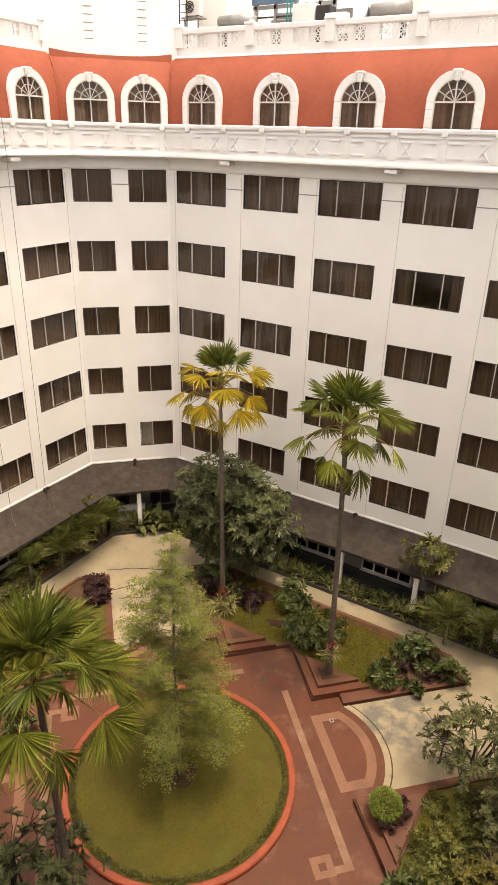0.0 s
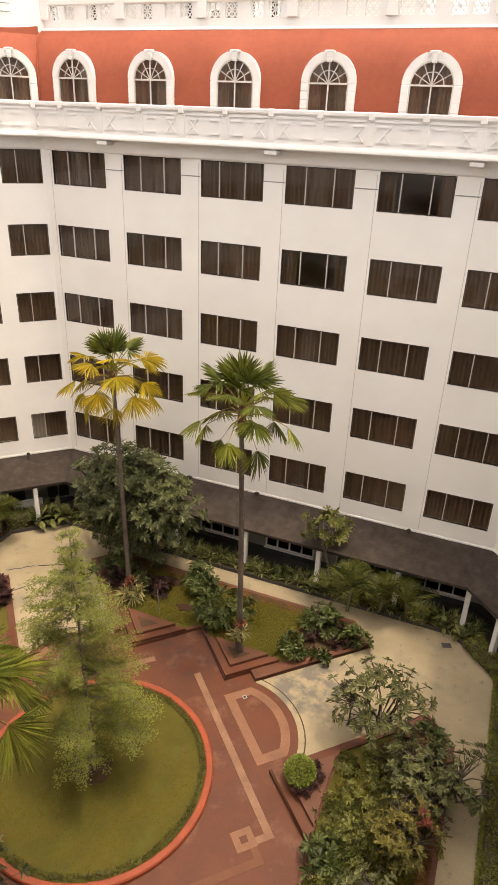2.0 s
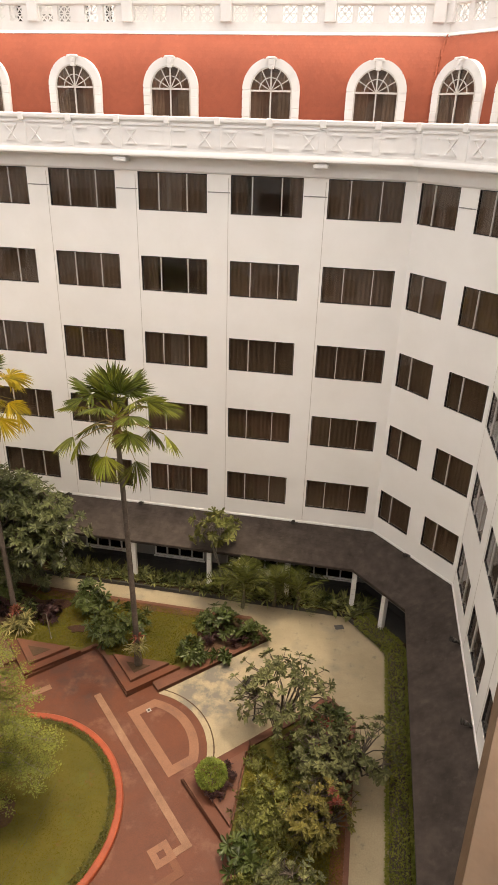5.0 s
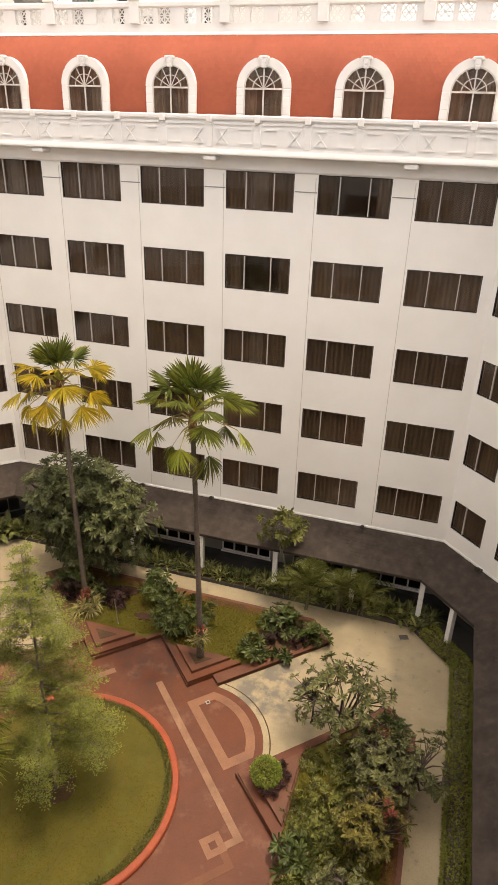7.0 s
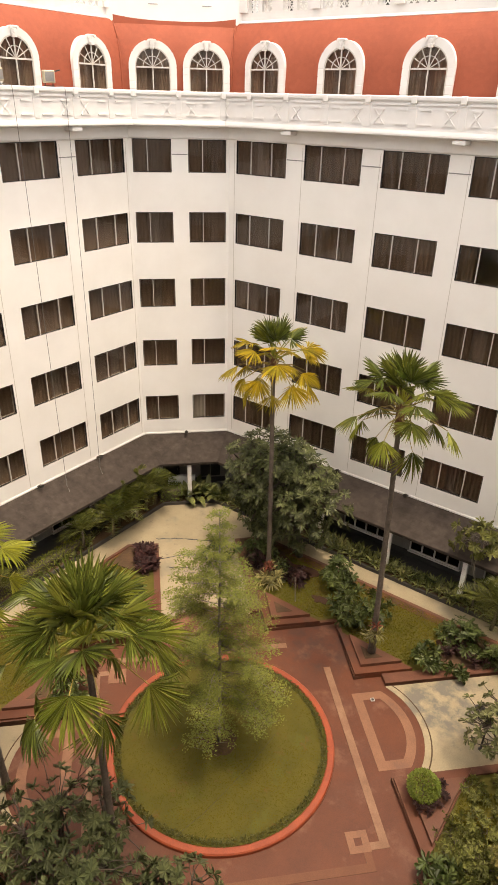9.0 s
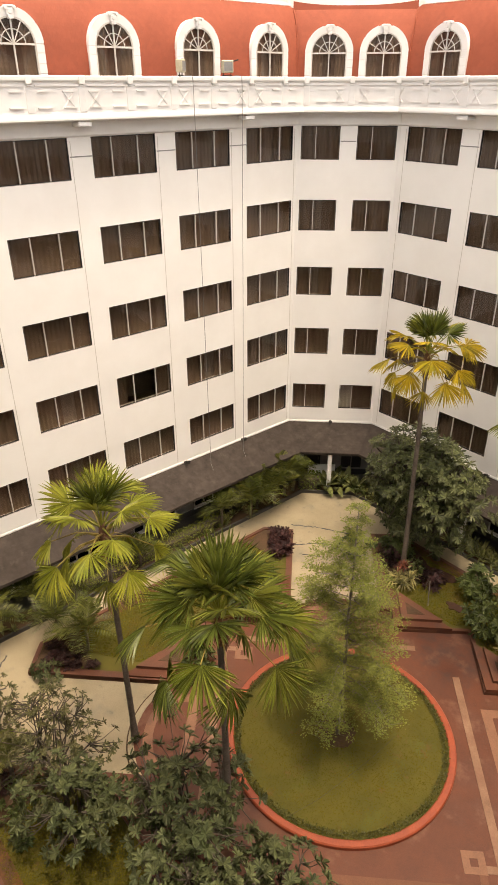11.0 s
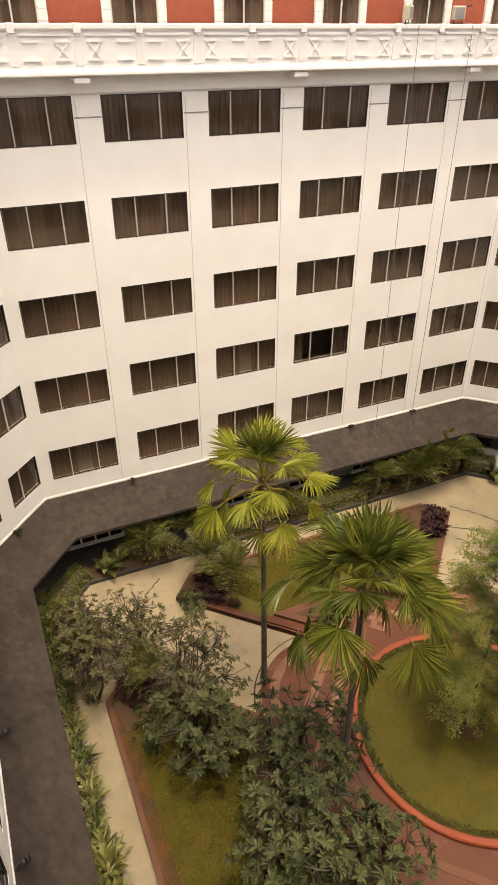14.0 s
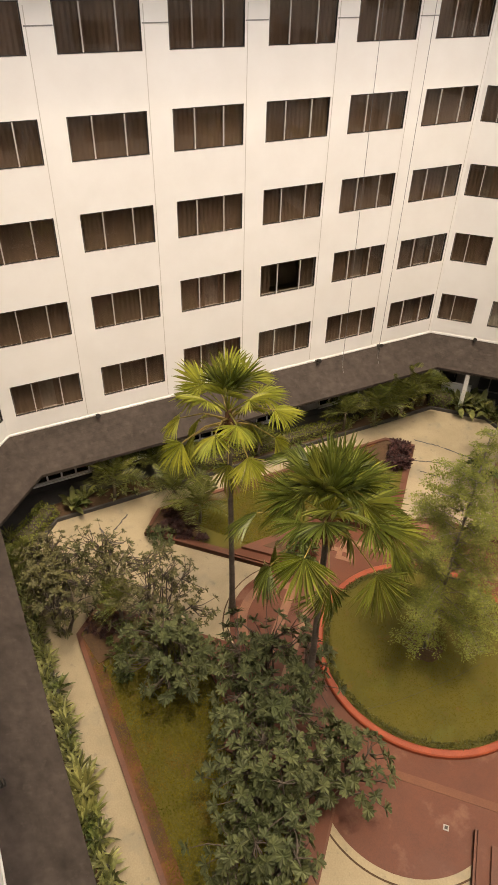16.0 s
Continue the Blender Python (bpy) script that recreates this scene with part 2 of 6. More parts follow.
COVER = leaf_mat("ground_cover_leaf", (0.085, 0.092, 0.022), (0.150, 0.150, 0.038), 0.4, 0.5)
STRAP = leaf_mat("strap_leaf", (0.036, 0.052, 0.013), (0.225, 0.220, 0.082), 0.8, 0.32)
LIME = leaf_mat("clipped_leaf", (0.105, 0.14, 0.02), (0.165, 0.19, 0.03), 0.35, 0.5)
PURPLE = leaf_mat("purple_leaf", (0.024, 0.012, 0.012), (0.055, 0.021, 0.019), 0.5, 0.5)
FEATHER = leaf_mat("feather_leaf", (0.066, 0.080, 0.018), (0.155, 0.158, 0.042), 0.55, 0.36)
METAL = mat("dark_metal", (0.05, 0.045, 0.04), None, 4, 0.5, metal=0.5)
GREYMETAL = mat("grey_metal", (0.33, 0.32, 0.31), (0.25, 0.24, 0.23), 2, 0.5, metal=0.3)
CABLE = mat("grey_cable", (0.20, 0.19, 0.18), None, 4, 0.6)
LAMPHEAD = mat("cream_lamp", (0.55, 0.50, 0.36), (0.42, 0.37, 0.26), 3, 0.5)
BLUE = mat("blue_duct", (0.10, 0.16, 0.24), (0.07, 0.11, 0.17), 1, 0.6)
TEAL = mat("teal_pipe", (0.02, 0.22, 0.20), None, 1, 0.5)
WOOD = mat("brown_timber", (0.0850, 0.0500, 0.0275), (0.0550, 0.0325, 0.0175), 4, 0.5, 0.1, 20)

# ---------- helpers ----------
def mesh_from(name, verts, faces, material, smooth=False):
    me = bpy.data.meshes.new(name)
    me.from_pydata([tuple(v) for v in verts], [], faces)
    me.update()
    me.materials.append(material)
    if smooth:
        me.polygons.foreach_set("use_smooth", [True] * len(me.polygons))
    return me


def obj(name, me, parent=None, label="", m=None):
    ob = new(name, me)
    if m is not None:
        ob.matrix_world = m
    if parent is not None:
        ob.parent = parent
    if label:
        ob["label"] = label
    return ob


def thing(name, label, category, group="", kind="", m=None):
    return tagged(obj(name, None, m=m), label, category, group, kind)


class Geo:
    """Collects vertices and faces for one mesh."""
    def __init__(self):
        self.v, self.f = [], []

    def box(self, x0, y0, z0, x1, y1, z1, m=None, bevel=0.0):
        b = len(self.v)
        pts = [(x, y, z) for z in (z0, z1) for x, y in ((x0, y0), (x1, y0), (x1, y1), (x0, y1))]
        if bevel:
            c = bevel
            ring = lambda z, k: [(x0 + k, y0, z), (x1 - k, y0, z), (x1, y0 + k, z), (x1, y1 - k, z), (x1 - k, y1, z), (x0 + k, y1, z), (x0, y1 - k, z), (x0, y0 + k, z)]
            inset = lambda z: [(x0 + c, y0 + c, z), (x1 - c, y0 + c, z), (x1 - c, y0 + c, z), (x1 - c, y1 - c, z), (x1 - c, y1 - c, z), (x0 + c, y1 - c, z), (x0 + c, y1 - c, z), (x0 + c, y0 + c, z)]
            rows = [inset(z0), ring(z0 + c, c), ring(z1 - c, c), inset(z1)]
            pts = [p for r in rows for p in r]
            fs = [tuple(range(7, -1, -1)), tuple(range(24, 32))]
            for k in range(3):
                fs += [(k * 8 + i, k * 8 + (i + 1) % 8, k * 8 + 8 + (i + 1) % 8, k * 8 + 8 + i) for i in range(8)]
        else:
            fs = [(3, 2, 1, 0), (4, 5, 6, 7), (0, 1, 5, 4), (1, 2, 6, 5), (2, 3, 7, 6), (3, 0, 4, 7)]
        self.v += [tuple(m @ Vector(p)) for p in pts] if m is not None else pts
        self.f += [tuple(b + i for i in f) for f in fs]
        return self

    def prism(self, pts, z0, z1):
        """An upright prism on a flat outline, wound to the left."""
        b, n = len(self.v), len(pts)
        self.v += [(x, y, z0) for x, y in pts] + [(x, y, z1) for x, y in pts]
        self.f += [tuple(b + n + i for i in range(n)), tuple(b + i for i in reversed(range(n)))]
        self.f += [(b + i, b + (i + 1) % n, b + n + (i + 1) % n, b + n + i) for i in range(n)]
        return self

    def tube(self, pts, radii, n=6, cap=True):
        b = len(self.v)
        pts = [Vector(p) for p in pts]
        for i, p in enumerate(pts):
            d = (pts[min(i + 1, len(pts) - 1)] - pts[max(i - 1, 0)]).normalized()
            u = d.orthogonal().normalized() if abs(d.z) < 0.9 else Vector((1, 0, 0)).cross(d).normalized()
            w = d.cross(u)
            r = radii[i] if hasattr(radii, "__len__") else radii
            for k in range(n):
                a = 2 * math.pi * k / n
                self.v.append(tuple(p + (u * math.cos(a) + w * math.sin(a)) * r))
        for i in range(len(pts) - 1):
            self.f += [(b + i * n + k, b + i * n + (k + 1) % n, b + (i + 1) * n + (k + 1) % n, b + (i + 1) * n + k) for k in range(n)]
        if cap:
            self.f += [tuple(b + k for k in reversed(range(n))), tuple(b + (len(pts) - 1) * n + k for k in range(n))]
        return self

    def out(self, name, material, parent=None, label="", smooth=False, m=None):
        return obj(name, mesh_from(name, self.v, self.f, material, smooth), parent, label, m)


# ---------- plan ----------
XW, XE, YS, YN, CUT = -23.92, 4.98, -2.30, 26.27, 3.30
CX, CY = (XW + XE) / 2, (YS + YN) / 2
BAY, WINW, WINH = 3.73, 2.79, 1.42
SILLS = [17.10, 13.90, 10.70, 7.50, 4.30]
OCT = [(XW, YN - CUT), (XW + CUT, YN), (XE - CUT, YN), (XE, YN - CUT), (XE, YS + CUT), (XE - CUT, YS), (XW + CUT, YS), (XW, YS + CUT - 0.22)]
NAMES = ["northwest", "north", "northeast", "east", "southeast", "south", "southwest", "west"]


def corner(i, d):
    """The i-th corner of the court's outline, moved d metres into the court."""
    a, b, c = (Vector(OCT[k % 8]) for k in (i - 1, i, i + 1))
    e0, e1 = (b - a).normalized(), (c - b).normalized()
    n0, n1 = Vector((e0.y, -e0.x)), Vector((e1.y, -e1.x))
    return b + (n0 + n1) * (d / (1 + n0.dot(n1)))


class Face:
    """One side of the court: local x along it (left to right as seen from the court), y into the building, z up."""
    def __init__(self, i):
        self.i, self.name = i, NAMES[i]
        a, b = Vector(OCT[i]), Vector(OCT[(i + 1) % 8])
        self.length = (b - a).length
        e = (b - a).normalized()
        self.m = Matrix(((e.x, -e.y, 0, a.x), (e.y, e.x, 0, a.y), (0, 0, 1, 0), (0, 0, 0, 1)))
        self.inv = self.m.inverted()
        self.long = self.length > 8
        if self.long:
            x0 = (self.length - 5 * BAY - WINW) / 2 + (0.11 if self.name == "west" else 0.0)
            self.wins = [(x0 + k * BAY, x0 + k * BAY + WINW) for k in range(6)]
        else:
            x0 = (self.length - 4.30) / 2
            self.wins = [(x0, x0 + 1.78), (x0 + 2.56, x0 + 4.34)]
        self.piers = [(self.wins[k][1] + self.wins[k + 1][0]) / 2 for k in range(len(self.wins) - 1)]

    def end(self, d, right=False):
        """Local x of the mitred end at d metres into the court."""
        c = corner(self.i + (1 if right else 0), d)
        return (self.inv @ Vector((c.x, c.y, 0))).x

    def sweep(self, profile, geo=None):
        """Sweeps a closed outline of (d, z) along the side, mitred at both ends."""
        geo = geo or Geo()
        b, n = len(geo.v), len(profile)
        geo.v += [(self.end(d), -d, z) for d, z in profile] + [(self.end(d, True), -d, z) for d, z in profile]
        geo.f += [(b + k, b + (k + 1) % n, b + n + (k + 1) % n, b + n + k) for k in range(n)]
        geo.f += [tuple(b + k for k in reversed(range(n))), tuple(b + n + k for k in range(n))]
        return geo


FACES = [Face(i) for i in range(8)]
NORTH, WEST, SOUTH, EAST = FACES[1], FACES[7], FACES[5], FACES[3]
# ---------- ground ----------
def polyslab(name, pts, z0, z1, material, parent=None, label=""):
    return Geo().prism(pts, z0, z1).out(name, material, parent, label)


def turn4(pts, k):
    """Plan points, relative to the court's centre for the north quarter, turned by k quarters."""
    for _ in range(k):
        pts = [(y, -x) for x, y in pts]
    return [(CX + x, CY + y) for x, y in pts]


ground = polyslab("ground", [(-600, -600), (600, -600), (600, 600), (-600, 600)], -0.5, -0.05, GREYCON)
tagged(ground, "grey ground beyond and below the hotel", "ground", kind="structure")
floor_pts = [(corner(i, -0.0).x, corner(i, -0.0).y) for i in reversed(range(8))]
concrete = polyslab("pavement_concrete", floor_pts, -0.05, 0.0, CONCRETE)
tagged(concrete, "cream concrete court paving with hairline cracks, stains and painted tree shade", "pavement", kind="structure")
# added slab of the same cream concrete, where the east wing's shadow falls
grey = polyslab("pavement_grey", [(0.45, 6.0), (3.2, 6.0), (3.2, 21.6), (0.95, 24.2), (0.45, 24.2)], -0.02, 0.006, CONCRETE)
tagged(grey, "cream concrete strip of path shaded by the east wing", "pavement", kind="structure")
D0 = 8.05
red = thing("pavement_red", "terracotta coloured diamond paving with pink bands", "pavement", kind="structure")
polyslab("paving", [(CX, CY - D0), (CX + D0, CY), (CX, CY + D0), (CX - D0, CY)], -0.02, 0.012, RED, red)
S2 = math.sqrt(0.5)
def arc(cx, cy, r, a0, a1, n=24):
    return [(cx + r * math.cos(radians(a0 + (a1 - a0) * k / n)), cy + r * math.sin(radians(a0 + (a1 - a0) * k / n))) for k in range(n + 1)]


def quarter(pts, sx, sy):
    """Points (u along the diamond's edge, w outwards) of the northeast quarter, mirrored into another one, wound to the left."""
    out = [(CX + sx * (u + w) * S2, CY + sy * (w - u) * S2) for u, w in pts]
    area = sum(out[i - 1][0] * out[i][1] - out[i][0] * out[i - 1][1] for i in range(len(out)))
    return out if area > 0 else out[::-1]


AU, AW, AR = -0.10, 4.55, 2.72
def cap(r, half):
    """The part of the apron's circle between two straight sides."""
    a = math.degrees(math.acos(half / r))
    return arc(AU, AW, r, a, 180 - a)
white_arc = thing("pavement_edge_band", "pale cement edging band around the half-round aprons", "edging", kind="structure")
for sx, sy in ((1, 1), (1, -1), (-1, -1), (-1, 1)):
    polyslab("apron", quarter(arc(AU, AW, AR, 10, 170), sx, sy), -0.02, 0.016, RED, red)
    # pink D: two short straight sides, a flat arc and a long straight side
    outer, inner = cap(2.42, 1.65), cap(2.08, 1.30)
    outer = [(AU + 1.65, 5.17)] + outer + [(AU - 1.65, 5.17)]
    inner = [(AU + 1.30, 5.52)] + inner + [(AU - 1.30, 5.52)]
    g = Geo()
    for j in range(len(outer) - 1):
        g.prism(quarter([outer[j], outer[j + 1], inner[j + 1], inner[j]], sx, sy), 0.0, 0.022)
    g.prism(quarter([outer[0], inner[0], inner[-1], outer[-1]], sx, sy), 0.0, 0.022)
    if (sx, sy) != (1, -1):
        g.out("half_round_band", PINK, red)
    # long pale strip with a hook to the square at the diamond's point
    g = Geo().prism(quarter([(-3.18, 4.42), (4.06, 4.42), (4.06, 4.68), (-3.18, 4.68)], sx, sy), 0.0, 0.026)
    g.prism(quarter([(3.83, 4.10), (4.06, 4.10), (4.06, 4.42), (3.83, 4.42)], sx, sy), 0.0, 0.026)
    g.out("strip", FADEDPINK if (sx, sy) == (1, -1) else PALEPINK, red)
    for r0, r1, h, mt, nm, lb in ((AR, AR + 0.22, 0.018, CONCRETE, "band", ""), (AR + 0.22, AR + 0.27, 0.012, SOIL, "groove", "dark mossy groove round the edging")):
        po, pi = arc(AU, AW, r1, 40, 138), arc(AU, AW, r0, 40, 138)
        g = Geo()
        for j in range(len(po) - 1):
            g.prism(quarter([po[j], po[j + 1], pi[j + 1], pi[j]], sx, sy), 0.0, h)
        g.out(nm, mt, white_arc, lb)
for sx in (1, -1):
    # square ring near the diamond's point
    g = Geo()
    c, r0, r1 = 3.76, 0.34, 0.12
    for a, b, d, e in ((-r0, -r0, r0, -r1), (-r0, r1, r0, r0), (-r0, -r1, -r1, r1), (r1, -r1, r0, r1)):
        g.prism(quarter([(c + a, c + b), (c + d, c + b), (c + d, c + e), (c + a, c + e)], sx, 1), 0.0, 0.022)
    g.out("square_band", PINK, red)

# round lawn
lawn = thing("round_lawn", "round mown lawn inside a raised orange-red kerb", "lawn", kind="structure")
g = Geo()
N = 96
LX, LY = -9.68, 12.14
for k in range(N):
    a0, a1 = 2 * math.pi * k / N, 2 * math.pi * (k + 1) / N
    prof = [(3.73, 0.0), (3.98, 0.0), (3.98, 0.14), (3.94, 0.18), (3.77, 0.18), (3.73, 0.15)]
    b = len(g.v)
    g.v += [(LX + r * math.cos(a0), LY + r * math.sin(a0), z) for r, z in prof]
for k in range(N):
    for j in range(6):
        g.f.append((k * 6 + j, ((k + 1) % N) * 6 + j, ((k + 1) % N) * 6 + (j + 1) % 6, k * 6 + (j + 1) % 6))
g.out("kerb", KERB, lawn, "raised orange-red painted kerb")
polyslab("turf", [(LX + 3.74 * math.cos(2 * math.pi * k / N), LY + 3.74 * math.sin(2 * math.pi * k / N)) for k in range(N)], 0.0, 0.12, GRASS, lawn)

# four planting beds
BED = [(-6.1, 11.0), (-7.12, 9.87), (-2.47, 5.22), (-0.05, 7.76), (0.05, 7.76), (2.47, 5.22), (7.12, 9.87), (6.1, 11.0)]
def inset(pts, d):
    """Moves an outline (wound to the left) inwards by d."""
    out, n = [], len(pts)
    for i in range(n):
        a, b, c = (Vector(pts[j % n]) for j in (i - 1, i, i + 1))
        e0, e1 = (b - a).normalized(), (c - b).normalized()
        n0, n1 = Vector((-e0.y, e0.x)), Vector((-e1.y, e1.x))
        den = max(0.3, 1 + n0.dot(n1))
        out.append(tuple(b + (n0 + n1) * (d / den)))
    return out
BED_STEPPED = [(-6.1, 11.0), (-7.12, 9.87), (-3.28, 6.03), (-2.92, 6.39), (-2.14, 5.56), (-0.05, 7.76), (0.05, 7.76), (2.14, 5.56), (2.92, 6.39), (3.28, 6.03), (7.12, 9.87), (6.1, 11.0)]
BEDS = []
for k, where in enumerate(("north", "east", "south", "west")):
    bed = thing("planting_bed", f"{where} planting bed with red kerb, grass and shrubs", "planting bed", "beds round the lawn", kind="structure")
    pts = turn4(BED_STEPPED if k == 0 else BED, k)
    if sum(pts[i][0] * pts[(i + 1) % len(pts)][1] - pts[(i + 1) % len(pts)][0] * pts[i][1] for i in range(len(pts))) < 0:
        pts = pts[::-1]
    inn = inset(pts, 0.16)
    g = Geo()
    for i in range(len(pts)):
        j = (i + 1) % len(pts)
        b = len(g.v)
        lo, hi = -0.02, 0.174 if k == 0 else 0.22
        o0, o1, i0, i1 = pts[i], pts[j], inn[i], inn[j]
        g.v += [(*o0, lo), (*o1, lo), (*o1, hi), (*o0, hi), (*i0, hi), (*i1, hi), (*i1, lo), (*i0, lo)]
        g.f += [(b, b + 1, b + 2, b + 3), (b + 3, b + 2, b + 5, b + 4), (b + 4, b + 5, b + 6, b + 7)]
    g.out("kerb", REDKERB, bed, "red-brown painted kerb")
    polyslab("turf", inset(pts, 0.15), -0.02, 0.16, GRASS, bed)
    for sgn in (-1, 1):
        # a raised triangle in two steps at each inner point
        tip = [(sgn * 2.16, 5.58), (sgn * 0.45, 7.30), (sgn * 3.86, 7.30)] if k == 0 else [(sgn * 2.45, 5.28), (sgn * 0.45, 7.30), (sgn * 4.45, 7.28)]
        cxm, cym = sum(p[0] for p in tip) / 3, sum(p[1] for p in tip) / 3
        for sc, zz, mt, nm, dy in ((0.985, 0.30, RED, "step", 0.0), (0.70, 0.44, REDKERB, "upper_step", 0.13), (0.30, 0.452, SOIL, "soil", 0.05)):
            tri = [(cxm + (x - cxm) * sc, cym + dy + (y - cym) * sc) for x, y in tip]
            tri = turn4(tri, k)
            ar = sum(tri[i][0] * tri[(i + 1) % 3][1] - tri[(i + 1) % 3][0] * tri[i][1] for i in range(3))
            polyslab(nm, tri if ar > 0 else tri[::-1], 0.0, zz, mt, bed)
        # broad red kerb outside the steps
        lip = [(sgn * 3.30, 6.05), (sgn * 7.10, 9.85), (sgn * 6.80, 10.15), (sgn * 2.95, 6.40)] if k == 0 else [(sgn * 2.52, 5.27), (sgn * 7.10, 9.85), (sgn * 6.88, 10.07), (sgn * 2.42, 5.55)]
        lip = turn4(lip, k)
        ar = sum(lip[i][0] * lip[(i + 1) % 4][1] - lip[(i + 1) % 4][0] * lip[i][1] for i in range(4))
        polyslab("broad_kerb", lip if ar > 0 else lip[::-1], 0.0, 0.180 if k == 0 else 0.226, REDKERB, bed)
        if k == 0:
            wedge = [(CX + sgn * x, CY + y) for x, y in ((2.10, 5.55), (2.70, 5.15), (3.34, 6.0), (2.95, 6.38))]
            polyslab("paving_wedge", wedge if sgn > 0 else wedge[::-1], 0.0, 0.020, RED, bed)
        so = turn4([(sgn * 5.0, 8.5), (sgn * 6.9, 10.0), (sgn * 5.95, 10.82), (sgn * 4.6, 10.6)] if k in (2, 3) else [(sgn * 4.4, 8.0), (sgn * 6.9, 10.0), (sgn * 5.95, 10.82), (sgn * 4.3, 10.4)], k)
        ar = sum(so[i][0] * so[(i + 1) % 4][1] - so[(i + 1) % 4][0] * so[i][1] for i in range(4))
        polyslab("soil", so if ar > 0 else so[::-1], 0.0, 0.19, SOIL, bed)
    strip_ = turn4([(-5.95, 10.42), (5.95, 10.42), (5.95, 10.86), (-5.95, 10.86)], k)
    polyslab("bare_soil", strip_, 0.0, 0.168, DRYSOIL, bed, "bare orange-brown soil along the kerb")
    BEDS.append(bed)
# planted strip between path and canopy, all round
for f in FACES:
    g = Geo()
    f.sweep([(1.2, -0.02), (2.12, -0.02), (2.12, 0.14), (1.2, 0.14)], g)
    tagged(g.out("planting_strip_" + f.name, SOIL, m=f.m), "dark soil strip planted along the arcade", "planting strip", kind="structure")
    g = Geo()
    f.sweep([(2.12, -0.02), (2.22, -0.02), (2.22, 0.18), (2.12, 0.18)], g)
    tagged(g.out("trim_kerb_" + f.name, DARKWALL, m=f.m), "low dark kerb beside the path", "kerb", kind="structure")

# ---------- hotel walls ----------
def child(ob, parent):
    ob.parent = parent
    ob.matrix_parent_inverse = parent.matrix_world.inverted()
    return ob


PD = 0.62  # how far the parapet's face stands before the wall


def wall(f):
    g = Geo()
    t, top, bot = 0.25, 18.55, 3.5
    zs = [bot] + [z for s in reversed(SILLS) for z in (s, s + WINH)] + [top]
    xs = [f.end(0)] + [x for w in f.wins for x in w] + [f.end(0, True)]
    nx, nz = len(xs), len(zs)
    g.v = [(x, y, z) for y in (0.0, t) for z in zs for x in xs]
    at = lambda i, j, back: back * nx * nz + j * nx + i
    hole = lambda i, j: not (0 <= i < nx - 1 and 0 <= j < nz - 1) or (i % 2 == 1 and j % 2 == 1)
    for j in range(nz - 1):
        for i in range(nx - 1):
            if hole(i, j):
                continue
            a, b, c, d = at(i, j, 0), at(i + 1, j, 0), at(i + 1, j + 1, 0), at(i, j + 1, 0)
            o = nx * nz
            g.f += [(a, b, c, d), (d + o, c + o, b + o, a + o)]
            for p, q, di, dj in ((b, a, 0, -1), (c, b, 1, 0), (d, c, 0, 1), (a, d, -1, 0)):
                if hole(i + di, j + dj):
                    g.f.append((p, q, q + o, p + o))
    ob = tagged(g.out("wall_" + f.name, WHITE, m=f.m), "off-white painted hotel wall with rows of windows", "wall", kind="structure")
    # shallow drip line, groove strips and pier marks
    gl = Geo()
    for w in f.wins:
        x = w[0] - 0.10 if f.name in ("north", "northeast", "east") else w[1] + 0.10
        if f.long:
            gl.box(x - 0.014, -0.006, 3.6, x + 0.014, 0.002, 18.4)
    if gl.v:
        child(gl.out("joint", FRAME, None, "thin vertical joint strip", m=f.m), ob)
    gm = Geo()
    for j in range(len(f.piers)):
        gm.box(f.wins[j][1] + 0.03, -0.015, 17.86, f.wins[j + 1][0] - 0.03, 0.002, 17.90)
    child(gm.out("pier_line", GREYMETAL, None, "short dark line across the piers", m=f.m), ob)
    # room behind
    g = Geo()
    f.sweep([(-2.6, 0), (-2.45, 0), (-2.45, 23), (-2.6, 23)], g)
    for s in SILLS:
        f.sweep([(-2.45, s - 1.05), (-0.26, s - 1.05), (-0.26, s - 0.85), (-2.45, s - 0.85)], g)
    f.sweep([(-2.45, 18.56), (-0.26, 18.56), (-0.26, 18.7), (-2.45, 18.7)], g)
    for x in [0.3] + f.piers + [f.length - 0.3]:
        g.box(x - 0.06, 0.26, 3.3, x + 0.06, 2.45, 18.56)
    tagged(g.out("wall_inner_" + f.name, ROOM, m=f.m), "dim brown room walls and floor slabs behind the windows", "inner wall", kind="structure")
    # white base line
    g = f.sweep([(0, 3.40), (0.03, 3.40), (0.035, 3.46), (0.02, 3.50), (0, 3.50)])
    tagged(g.out("trim_base_" + f.name, TRIM, m=f.m), "white base moulding above the canopy", "moulding", kind="structure")
    # cornice and parapet
    g = f.sweep([(-0.25, 18.551), (0.003, 18.551), (0.003, 18.53), (0.07, 18.56), (0.10, 18.60), (0.10, 19.02), (0.16, 19.07), (PD + 0.03, 19.08), (PD + 0.07, 19.11), (PD + 0.07, 19.17), (PD + 0.05, 19.23), (PD + 0.015, 19.30), (PD, 19.38),
                 (PD, 20.22), (PD + 0.02, 20.26), (PD + 0.07, 20.29), (PD + 0.09, 20.33), (PD + 0.09, 20.43), (PD + 0.06, 20.46), (PD - 0.16, 20.46), (PD - 0.18, 20.42), (PD - 0.18, 19.30), (-0.25, 19.25)])
    par = tagged(g.out("parapet_" + f.name, TRIM, m=f.m), "white moulded parapet with raised crosses and panels", "parapet", kind="structure")
    return par


PARAPETS = [wall(f) for f in FACES]

